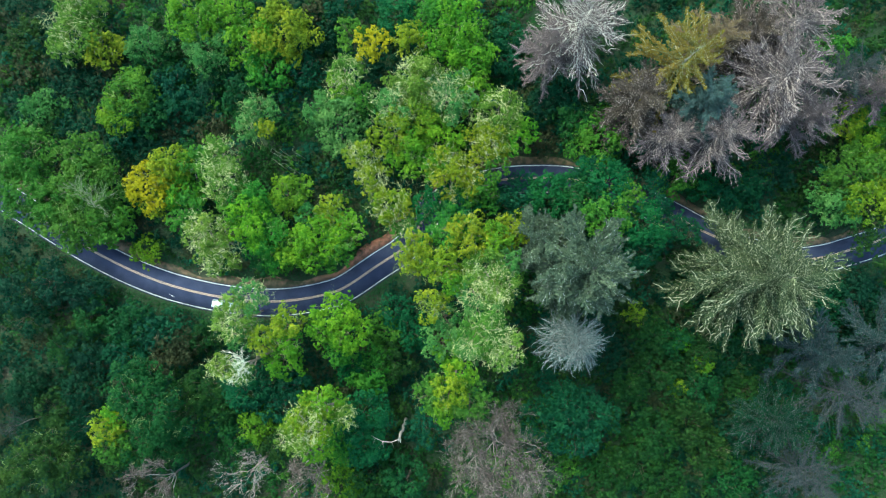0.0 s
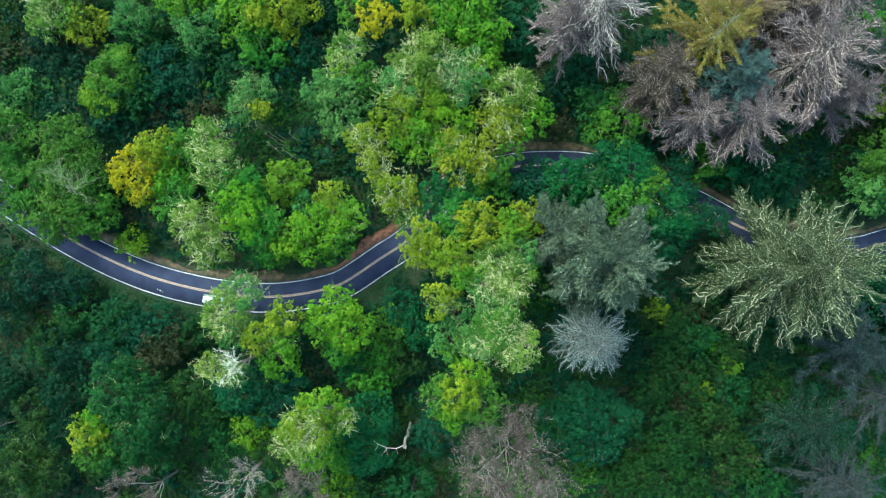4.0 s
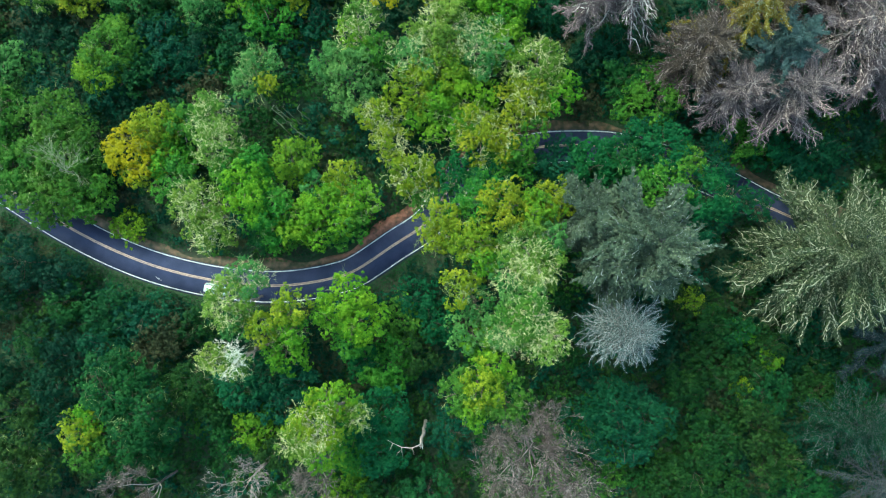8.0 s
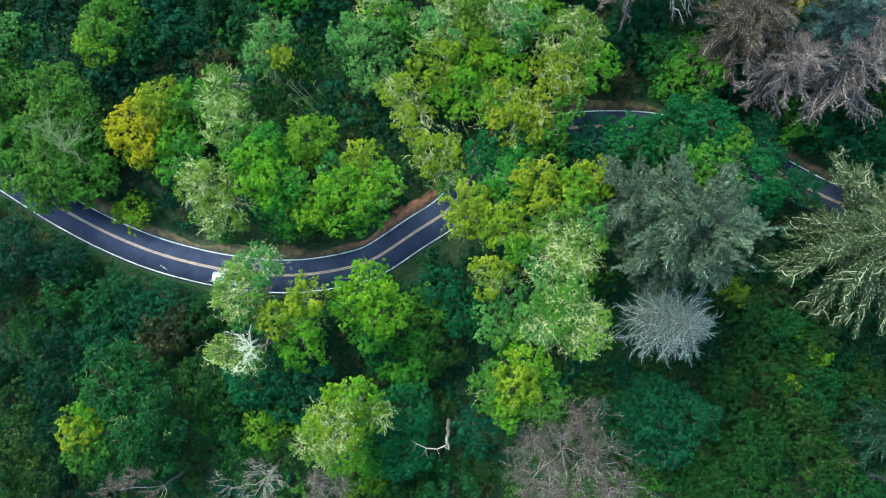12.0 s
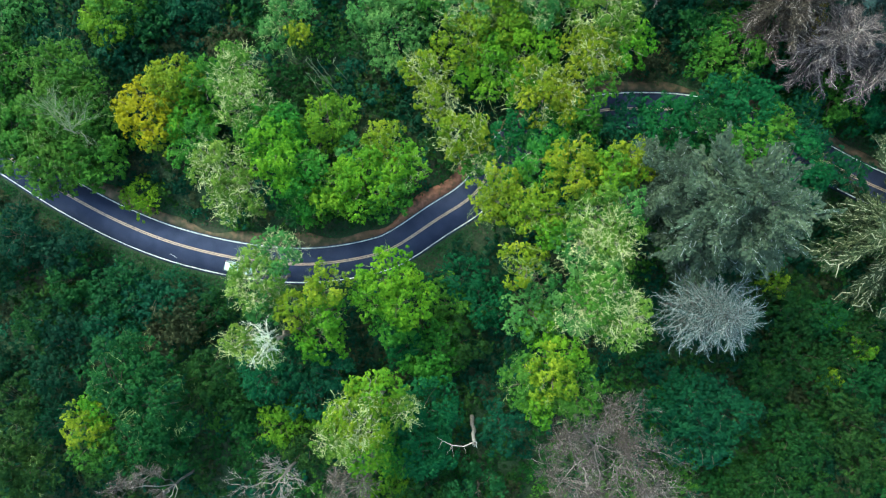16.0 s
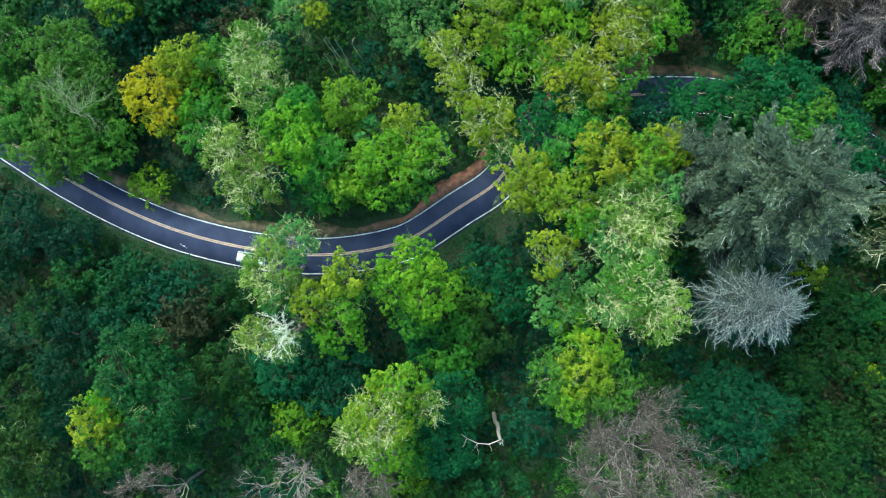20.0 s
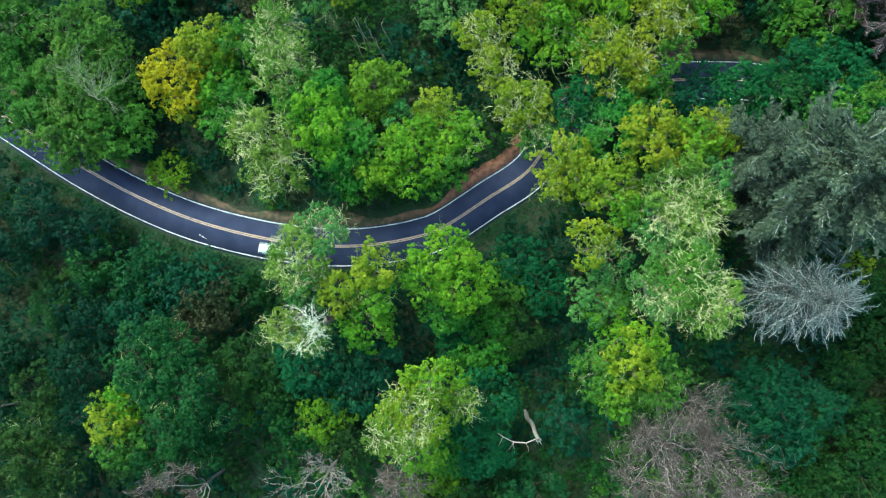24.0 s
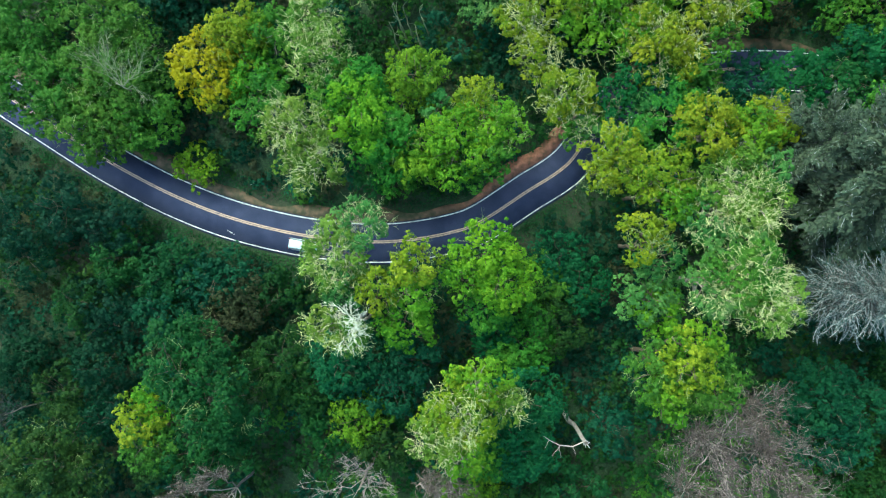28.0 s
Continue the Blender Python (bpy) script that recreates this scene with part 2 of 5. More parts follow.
# ---- the lie of the land ----
def smooth_line(points, step=1.0):
    """A smooth line through points, at even steps."""
    p = np.array(points, float)
    p = np.concatenate([[2 * p[0] - p[1]], p, [2 * p[-1] - p[-2]]])
    out = []
    for i in range(1, len(p) - 2):
        n = max(2, int(np.linalg.norm(p[i + 1] - p[i]) / step))
        t = np.linspace(0, 1, n, endpoint=False)[:, None]
        a, b, c, d = p[i - 1 : i + 3]
        out.append(0.5 * (2 * b + (c - a) * t + (2 * a - 5 * b + 4 * c - d) * t**2 + (3 * b - a - 3 * c + d) * t**3))
    return np.concatenate(out + [p[-2:-1]])


ROAD = smooth_line(ROAD_POINTS)
ROAD_WAY = unit(np.gradient(ROAD, axis=0))
ROAD_SIDE = np.stack([-ROAD_WAY[:, 1], ROAD_WAY[:, 0]], 1)


def ground_z(x, y):
    """Level by the road, a cut bank on its north side, a gentle fall to the south, and small swells."""
    x, y = np.atleast_1d(np.asarray(x, float)), np.atleast_1d(np.asarray(y, float))
    out = np.empty(len(x))
    for k in range(0, len(x), 4000):
        q = np.stack([x[k : k + 4000], y[k : k + 4000]], 1)
        d2 = ((q[:, None] - ROAD[None, ::2]) ** 2).sum(-1)
        near = d2.argmin(1)
        d = np.sqrt(d2[np.arange(len(q)), near])
        side = ((q - ROAD[::2][near]) * ROAD_SIDE[::2][near]).sum(1)
        off = np.clip((d - 4.6) / 9.0, 0, 1)
        off = off * off * (3 - 2 * off)
        swell = 0.7 * np.sin(q[:, 0] * 0.11 + 1.0) * np.sin(q[:, 1] * 0.13) + 0.35 * np.sin(q[:, 0] * 0.31) * np.cos(q[:, 1] * 0.27 + 2)
        out[k : k + 4000] = off * (swell + np.where(side > 0, 1.6, -1.2)) - 0.02
    return out


# ---- ground and road ----
def solid(name, bm, mat, smooth=True):
    me = bpy.data.meshes.new(name)
    bm.to_mesh(me)
    bm.free()
    me.materials.append(mat)
    for poly in me.polygons:
        poly.use_smooth = smooth
    return me


def ground_material():
    m, nodes, links, bsdf = material("forest_floor")
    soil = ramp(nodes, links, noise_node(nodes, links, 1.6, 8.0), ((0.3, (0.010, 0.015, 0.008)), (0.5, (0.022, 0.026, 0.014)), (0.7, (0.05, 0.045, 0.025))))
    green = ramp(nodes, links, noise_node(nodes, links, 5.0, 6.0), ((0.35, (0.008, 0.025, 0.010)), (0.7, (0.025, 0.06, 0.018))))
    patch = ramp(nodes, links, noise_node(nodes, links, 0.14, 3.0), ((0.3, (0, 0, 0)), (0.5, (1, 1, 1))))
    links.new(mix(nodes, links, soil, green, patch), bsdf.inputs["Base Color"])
    bsdf.inputs["Roughness"].default_value = 0.95
    bump = nodes.new("ShaderNodeBump")
    bump.inputs["Distance"].default_value = 0.25
    links.new(noise_node(nodes, links, 2.5, 6.0), bump.inputs["Height"])
    links.new(bump.outputs[0], bsdf.inputs["Normal"])
    return m


def asphalt_material():
    m, nodes, links, bsdf = material("blue_grey_asphalt")
    fine = ramp(nodes, links, noise_node(nodes, links, 30.0, 4.0), ((0.3, (0.021, 0.029, 0.064)), (0.7, (0.036, 0.046, 0.096))))
    wear = ramp(nodes, links, noise_node(nodes, links, 0.35, 5.0), ((0.32, (0.72, 0.74, 0.8)), (0.68, (1.2, 1.15, 1.1))))
    links.new(mix(nodes, links, fine, wear, 1.0, "MULTIPLY"), bsdf.inputs["Base Color"])
    bsdf.inputs["Roughness"].default_value = 0.9
    bsdf.inputs["Specular IOR Level"].default_value = 0.2
    return m


def paint_material(name, main, worn):
    m, nodes, links, bsdf = material(name)
    links.new(ramp(nodes, links, noise_node(nodes, links, 2.2, 6.0), ((0.38, worn), (0.5, main))), bsdf.inputs["Base Color"])
    bsdf.inputs["Roughness"].default_value = 0.6
    return m


def verge_material():
    m, nodes, links, bsdf = material("red_brown_earth")
    brown = ramp(nodes, links, noise_node(nodes, links, 0.9, 8.0), ((0.3, (0.025, 0.04, 0.016)), (0.5, (0.075, 0.06, 0.035)), (0.7, (0.16, 0.10, 0.065))))
    red = ramp(nodes, links, noise_node(nodes, links, 1.3, 8.0), ((0.3, (0.07, 0.05, 0.03)), (0.5, (0.20, 0.09, 0.06)), (0.7, (0.32, 0.14, 0.095))))
    # red soil shows in the cut round the bend
    co, axes, along = nodes.new("ShaderNodeTexCoord"), nodes.new("ShaderNodeSeparateXYZ"), nodes.new("ShaderNodeMapRange")
    links.new(co.outputs["Object"], axes.inputs[0])
    links.new(axes.outputs[0], along.inputs[0])
    along.inputs[1].default_value, along.inputs[2].default_value = -50.0, 50.0
    zone = ramp(nodes, links, along.outputs[0], ((0.17, (0, 0, 0)), (0.28, (1, 1, 1)), (0.46, (1, 1, 1)), (0.54, (0, 0, 0))))
    col = mix(nodes, links, brown, red, zone)
    links.new(col, bsdf.inputs["Base Color"])
    bsdf.inputs["Roughness"].default_value = 0.95
    return m


def build_ground():
    core = np.arange(-150, 151, 2.0)
    far = np.array([170, 200, 250, 330, 450, 650, 950, 1400, 2000, 2800.0])
    axis = np.concatenate([-far[::-1], core, far])
    gx, gy = np.meshgrid(axis, axis)
    z = ground_z(gx.ravel(), gy.ravel())
    n = len(axis)
    i = (np.arange(n - 1)[:, None] * n + np.arange(n - 1)[None]).ravel()
    faces = np.stack([i, i + 1, i + n + 1, i + n], 1)
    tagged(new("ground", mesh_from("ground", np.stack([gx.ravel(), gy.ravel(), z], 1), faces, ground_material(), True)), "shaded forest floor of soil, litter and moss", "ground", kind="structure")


def strip(name, left, right, z, thick, mat, ends=(0, None)):
    """A band along the road between two offsets from its middle (positive: to its north), with its own thickness."""
    line, side = ROAD[slice(*ends)], ROAD_SIDE[slice(*ends)]
    rows = []
    for off, h in ((left, z), (right, z), (right, z - thick), (left, z - thick)):
        off = np.broadcast_to(off, len(line))
        rows.append(np.column_stack([line + side * off[:, None], np.full(len(line), h)]))
    v = np.stack(rows, 1).reshape(-1, 3)
    i = np.arange(len(line) - 1)[:, None] * 4
    f = np.concatenate([np.concatenate([i + a, i + b, i + 4 + b, i + 4 + a], 1) for a, b in ((0, 1), (1, 2), (2, 3), (3, 0))])
    return mesh_from(name, v, f[:, ::-1], mat)


def build_road():
    road = new("road", strip("road", 3.0, -3.45, 0.10, 0.3, asphalt_material()))
    tagged(road, "blue-grey asphalt two-lane mountain road, curving", "road", kind="structure")
    white = paint_material("white_road_paint", (0.66, 0.66, 0.68), (0.30, 0.30, 0.34))
    yellow = paint_material("faded_yellow_road_paint", (0.43, 0.31, 0.235), (0.29, 0.22, 0.175))
    part("edge_line", strip("edge_line", 2.84, 2.68, 0.105, 0.004, white), road, "white edge line")
    part("edge_line", strip("edge_line", -3.05, -3.19, 0.105, 0.004, white), road, "white edge line")
    part("centre_line", strip("centre_line", 0.25, 0.07, 0.105, 0.004, yellow), road, "faded yellow centre line")
    part("centre_line", strip("centre_line", -0.01, -0.19, 0.105, 0.004, yellow), road, "faded yellow centre line")
    mark = bmesh.new()
    for x, y, long, wide, turn in ((-62.6, -7.9, 0.5, 0.12, -24), (-62.1, -8.2, 0.25, 0.1, -10), (-63.1, -7.6, 0.25, 0.08, -40)):
        bmesh.ops.create_cube(mark, size=1, matrix=Matrix.Translation((x, y, 0.103)) @ Euler((0, 0, radians(turn))).to_matrix().to_4x4() @ Matrix.Diagonal((long, wide, 0.006, 1)))
    part("scuff_mark", solid("scuff_mark", mark, white, False), road, "pale worn scuff on the asphalt")
    n = len(ROAD)
    wob = 4.6 + 0.7 * np.sin(np.arange(n) * 0.21) + 0.4 * np.sin(np.arange(n) * 0.57 + 1)
    tagged(new("verge", strip("verge", wob, 2.99, 0.07, 0.3, verge_material())), "red-brown earth verge beside the asphalt", "verge", kind="structure")


# ---- trees ----
COUNT = [0]
# Leaf kinds of low trees; understorey shade is worked into most of their colours.
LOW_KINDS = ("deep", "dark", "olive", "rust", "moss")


def next_rng():
    COUNT[0] += 1
    return np.random.default_rng(1000 + COUNT[0])


def broadleaf(name, x, y, label, crowns, twig="", twigs=0):
    """A trunk that forks into limbs, one limb to each mass of foliage. crowns: leaf kind and rounded masses (dx, dy, z, r)."""
    rng = next_rng()
    z0 = float(ground_z(x, y)[0])
    tree = thing(name, x, y, z0, label, "shrub" if name == "shrub" else "tree", "broadleaf trees of the wood")
    masses = [(k, [(dx, dy, z - z0, r, 0.8) for dx, dy, z, r in some]) for k, some in crowns]
    flat = [m for _, some in masses for m in some]
    top = np.mean([m[2] for m in flat])
    thick = 0.06 + 0.016 * top
    fork = np.array([rng.normal(0, 0.3), rng.normal(0, 0.3), top * 0.4])
    lines = [limb(rng, (0, 0, -0.4), fork, thick, thick * 0.75, 5, 0.02)]
    for dx, dy, z, r, _ in flat:
        tip = np.array([dx, dy, z + r * 0.3])
        pts, radii = limb(rng, fork, tip, thick * 0.6, thick * 0.18, 6, 0.05)
        lines.append((pts, radii))
        for _ in range(7):
            w = unit(rng.normal(0, 1, 3) + [0, 0, 0.6])
            lines.append(limb(rng, pts[rng.integers(3, 6)], tip + w * r * 0.75, thick * 0.2, 0.03, 4, 0.08))
    part("trunk", tubes_mesh("trunk", lines, BARK["twiggy" if twigs >= 60 else "brown"], 5), tree)
    for kind, some in masses:
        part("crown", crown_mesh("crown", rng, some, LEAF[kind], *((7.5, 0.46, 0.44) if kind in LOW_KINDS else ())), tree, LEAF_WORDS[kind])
    if twigs:
        p, w = crown_tufts(rng, flat if len(crowns) == 1 else flat[: max(2, len(flat) // 2 + 1)], 9.0)
        pick = rng.permutation(np.where(w[:, 2] > 0.2)[0])[: twigs * 4]
        if twig == "lichen" and twigs < 60:
            twig = "sallow"
        part("twig_spray", tubes_mesh("twig_spray", twig_sprays(rng, p[pick], w[pick], 1.35, 0.024), BARK[twig], 3), tree, "pale lichen-covered twigs")["kind"] = "stuff"
    return tree


LEAF_WORDS = {"lime": "lime-green foliage", "green": "mid-green foliage", "vivid": "vivid green foliage", "teal": "blue-green foliage", "yellow": "golden yellow foliage",
              "gold": "yellow-green foliage", "pale": "pale lichen-grey foliage", "sage": "sage-green foliage", "olive": "olive foliage", "rust": "rusty brown foliage", "moss": "shade-dulled green foliage", "fern": "dull olive-green foliage", "deep": "shade-deepened blue-green foliage", "dark": "shade-darkened green foliage"}
# Fir styles: wood, needles, needle sprays a twig, twigs a metre, twig length, needle size.
FIR = {"bleached": ("plum", "mauve", 4, 5.0, 0.15, 0.17), "pink": ("plum", "mauve", 5, 5.0, 0.17, 0.19), "mauve": ("plum", "mauve", 6, 5.0, 0.17, 0.2), "russet": ("brown", "russet", 7, 5.0, 0.17, 0.22), "silver": ("plum", "slate", 3, 5.0, 0.17, 0.17),
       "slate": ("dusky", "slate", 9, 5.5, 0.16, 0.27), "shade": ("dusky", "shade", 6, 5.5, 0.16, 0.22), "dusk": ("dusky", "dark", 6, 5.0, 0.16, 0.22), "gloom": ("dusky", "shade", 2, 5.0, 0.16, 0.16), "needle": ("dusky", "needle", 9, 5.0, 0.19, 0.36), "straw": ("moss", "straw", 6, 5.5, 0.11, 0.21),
       "amber": ("moss", "amber", 8, 6.5, 0.06, 0.18), "rusty": ("brown", "rusty", 6, 5.5, 0.12, 0.19)}
# The paler main stem and forks of a bough, and where along the bough they show.
STEM = {"bleached": ("bone", 0.0), "pink": ("rose", 0.0), "mauve": ("pink", 0.4), "russet": ("pink", 0.6), "silver": ("silver", 0.0), "slate": ("ash", 0.4), "shade": ("ash", 0.3), "dusk": ("ash", 0.3), "gloom": ("dusky", 0.3), "needle": ("silver", 0.25), "straw": ("reed", 0.25), "amber": ("reed", 0.3), "rusty": ("twiggy", 0.3)}
BOUGHS = {}
# Where along a bough it forks, and how far down the trunk the boughs reach.
FORKS = (2, 3, 3, 4, 4, 5, 5, 6, 6, 7)
DEEP = {"straw": 0.8, "needle": 0.7, "silver": 0.7}


def bough_meshes(style):
    """Six bough shapes of one style, each 4 m long: the wood with its side twigs, and the needles on it."""
    if style in BOUGHS:
        return BOUGHS[style]
    rng = np.random.default_rng(sum(ord(c) for c in style))
    wood, needles, dense, often, reach, size = FIR[style]
    made = []
    pale, start = STEM[style]
    for shape in range(6):
        t = np.linspace(0, 1, 9)[:, None]
        l = 4.0
        pts = np.concatenate([l * t, np.zeros((9, 1)), l * (0.10 * t - 0.34 * t**2 + 0.16 * t**3)], 1)
        sway = rng.normal(0, 0.2)
        pts[:, 1] += l * sway * t[:, 0] ** 2 + 0.16 * np.sin(t[:, 0] * rng.uniform(4, 9) + rng.uniform(0, 6)) * t[:, 0] + np.cumsum(rng.normal(0, 0.05, 9))
        pts[1:, 2] += np.cumsum(rng.normal(0, 0.05, 8))
        lines = [(pts, (0.095 if style in ("bleached", "pink", "silver", "straw") else 0.065) * (1 - 0.82 * t[:, 0]))]
        places = []
        for k in FORKS:
            w = unit(np.array([1.0, rng.choice([-1, 1]) * rng.uniform(0.35, 1.0), rng.uniform(-0.2, 0.35)]))
            fork = limb(rng, pts[k], pts[k] + w * l * rng.uniform(0.6, 1.35) * (reach + min(0.11, reach)), 0.04, 0.014, 4, 0.11)
            lines.append(fork)
            if dense:
                at = rng.integers(0, 3, dense * 3)
                places.append(fork[0][at] + (fork[0][at + 1] - fork[0][at]) * rng.uniform(0, 1, (dense * 3, 1)) + rng.normal(0, 0.1, (dense * 3, 3)))
        first = int(start * 8) if shape % 2 == 0 or style in ("pink", "silver", "bleached") else 6
        bright = np.array([k >= first for k in range(8) for _ in range(3)] + [k >= first - 1 for k in FORKS for _ in range(9)])
        for s in np.arange(0.12, 1.0, 1 / (often * l)):
            i = min(7, int(s * 8))
            at = pts[i] + (pts[i + 1] - pts[i]) * (s * 8 - i)
            for sgn in (-1, 1):
                if rng.uniform() < 0.12:
                    continue
                w = unit(np.array([rng.uniform(0.5, 1.1), sgn * rng.uniform(0.6, 1.0), rng.uniform(-0.4, 0.2)]))
                tl = (l * reach * (1.25 - s) * min(1, 0.35 + s * 2.2) + 0.12) * rng.uniform(0.55, 1.25)
                e = at + w * tl
                lines.append((np.array([at, e]), np.array([0.026, 0.009])))
                if dense < 4:
                    for q in (0.55,):
                        d = unit(w + rng.normal(0, 0.5, 3))
                        lines.append((np.array([at + w * tl * q, at + w * tl * q + d * tl * 0.5]), np.array([0.018, 0.007])))
                if dense:
                    places.append(at + w * tl * rng.uniform(0.1, 1.05, (dense, 1)))
        mesh = tubes_mesh("bough", lines, BARK[wood], 3)
        mesh.materials.append(BARK[pale])
        slot = np.zeros(len(mesh.polygons), np.int32)
        slot[: len(bright)] = bright
        mesh.polygons.foreach_set("material_index", slot)
        green = None
        if dense:
            f = rng.uniform(0.1, 1.02, 40)
            i = np.minimum(7, (f * 8).astype(int))
            places.append(pts[i] + (pts[i + 1] - pts[i]) * (f * 8 - i)[:, None])
            p = np.concatenate(places)
            v, q = leaf_quads(rng, p + rng.normal(0, 0.04, p.shape), np.tile([0.2, 0, 1.0], (len(p), 1)), size, 0.45, 0.5)
            green = mesh_from("foliage", v, q, LEAF[needles])
        made.append((mesh, green))
    BOUGHS[style] = made
    return made


MANY = {"straw": (12, 13), "silver": (17, 12), "needle": (10, 12), "pink": (9, 11), "mauve": (8, 10), "bleached": (9, 11), "amber": (7, 10), "slate": (8, 11), "russet": (9, 11)}


def conifer(x, y, top, reach, style, label):
    """A straight tapered trunk with whorls of drooping boughs, each with side twigs on both flanks."""
    rng = next_rng()
    wood = FIR[style][0]
    per, whorls = MANY.get(style, (6, 10))
    z0 = float(ground_z(x, y)[0])
    h = top - z0
    tree = thing("fir_tree", x, y, z0, label, "tree", "firs of the wood")
    part("trunk", tubes_mesh("trunk", [limb(rng, (0, 0, -0.4), (0, 0, h), 0.012 * h + 0.06, 0.03, 8, 0.002)], BARK["grey" if wood == "moss" else wood], 7), tree)
    shapes = bough_meshes(style)
    for k in range(whorls):
        u = k / (whorls - 1)
        z = h - (0.25 + u**1.15 * min(h * DEEP.get(style, 0.6), reach * 1.9))
        long = reach * (0.16 + 0.84 * u**0.62) * (1.0 if u < 0.8 else 0.9)
        for b in range(per if k else 4):
            a = 2 * math.pi * (b + rng.uniform(-0.5, 0.5)) / per + k * 2.4
            l = long * rng.choice([rng.uniform(0.35, 0.75), rng.uniform(0.75, 1.16)], p=[0.38, 0.62])
            wood_mesh, green = shapes[rng.integers(0, 6)]
            ob = part("bough", wood_mesh, tree)
            s = l / 4.0
            thick = s * (0.55 + 0.45 / max(s, 0.4))
            ob.matrix_basis = Matrix.Translation((0, 0, z)) @ Euler((rng.normal(0, 0.12), -radians(34 - 46 * u + rng.normal(0, 11)), a)).to_matrix().to_4x4() @ Matrix.Diagonal((s, thick, thick, 1))
            if green:
                part("foliage", green, ob)
    return tree


def grow(rng, lines, start, way, length, r, depth, spread, kids):
    end = start + way * length
    pts, radii = limb(rng, start, end, r, r * 0.55, 5 if depth > 1 else 3, 0.09)
    lines.append((pts, radii))
    if depth == 0:
        return
    for _ in range(kids):
        k = rng.integers(1, len(pts))
        w = unit(way + rng.normal(0, spread, 3) + [0, 0, 0.12])
        grow(rng, lines, pts[k], w, length * rng.uniform(0.42, 0.72), max(r * 0.55, 0.016), depth - 1, spread, kids)


# Bare trees: wood, main limbs, forks, side shoots a limb, limb thickness, spread.
BARE = {"plumbare": ("plum", 20, 3, 5, 0.065, 0.5), "brownbare": ("plum", 66, 3, 5, 0.06, 0.55), "duskbare": ("dusky", 8, 3, 3, 0.06, 0.5), "whitebare": ("white", 9, 3, 4, 0.085, 0.7), "paletop": ("moss", 10, 2, 5, 0.05, 0.4), "palebare": ("pink", 9, 3, 4, 0.05, 0.42)}


def bare_tree(x, y, top, reach, style, label):
    """A leafless tree: a short trunk, a fan of limbs, and twigs that fork again and again."""
    rng = next_rng()
    wood, many, depth, kids, thick, spread = BARE[style]
    z0 = float(ground_z(x, y)[0])
    h = top - z0
    tree = thing("bare_tree", x, y, z0, label, "tree", "leafless trees of the wood")
    part("trunk", tubes_mesh("trunk", [limb(rng, (0, 0, -0.4), (0, 0, h * (0.95 if style in ("paletop", "whitebare") else 0.72)), 0.012 * h, 0.005 * h, 6, 0.012)], BARK["plum" if style in ("brownbare", "plumbare") else "twiggy"], 7), tree)
    for k in range(many):
        a = (-0.5 + 0.33 * k + rng.uniform(-0.2, 0.2)) if style == "paletop" else 2 * math.pi * (k + rng.uniform(-0.4, 0.4)) / many
        tilt = rng.uniform(0.6, 1.8) if style == "paletop" else rng.uniform(0.15, 1.1)
        w = unit(np.array([math.cos(a) * tilt, math.sin(a) * tilt, 0.8]))
        low, high = (0.78, 0.95) if style in ("paletop", "whitebare") else (0.38, 0.72)
        s, long = np.array([0, 0, h * rng.uniform(low, high)]), reach * rng.uniform(0.55, 0.8)
        lines = []
        if style in ("brownbare", "plumbare"):
            # each sixth of the tree is a small crown of its own, on one stout limb
            turn = 2 * math.pi * (k % 6) / 6 + 0.5
            hub = np.array([math.cos(turn) * reach * 0.62, math.sin(turn) * reach * 0.62, h * (0.66 + 0.05 * (k % 3))]) * (1 if k % 6 else 0.4) + [0, 0, 0 if k % 6 else h * 0.42]
            if k < 6:
                lines.append(limb(rng, (0, 0, h * 0.4), hub, 0.1, 0.06, 5, 0.04))
            s, long = hub + rng.normal(0, 0.5, 3), reach * rng.uniform(0.28, 0.46)
            b = rng.uniform(0, 6.28)
            w = unit(np.array([math.cos(b) * tilt, math.sin(b) * tilt, 0.8]))
        grow(rng, lines, s, w, long, thick, depth, spread, kids)
        mesh = tubes_mesh("limb", lines, BARK[wood], 3)
        if style in ("brownbare", "plumbare"):
            mesh.materials.append(BARK["rose"])
            pale = np.concatenate([np.full((len(pts) - 1) * 3, rng.uniform() < (0.2 if len(pts) == 3 else 0.45)) for pts, _ in lines])
            mesh.polygons.foreach_set("material_index", pale.astype(np.int32))
        wooden = part("limb", mesh, tree)
        if style in ("brownbare", "plumbare"):
            tips = np.concatenate([pts[1:] for pts, _ in lines if len(pts) == 3])
            tips = tips + rng.normal(0, 0.1, tips.shape)
            v, f = leaf_quads(rng, tips, np.tile([0, 0, 1.0], (len(tips), 1)), 0.2, 0.7, 0.3)
            part("dry_leaves", mesh_from("dry_leaves", v, f, LEAF["russet"]), wooden, "withered brown leaves")["kind"] = "stuff"
    return tree


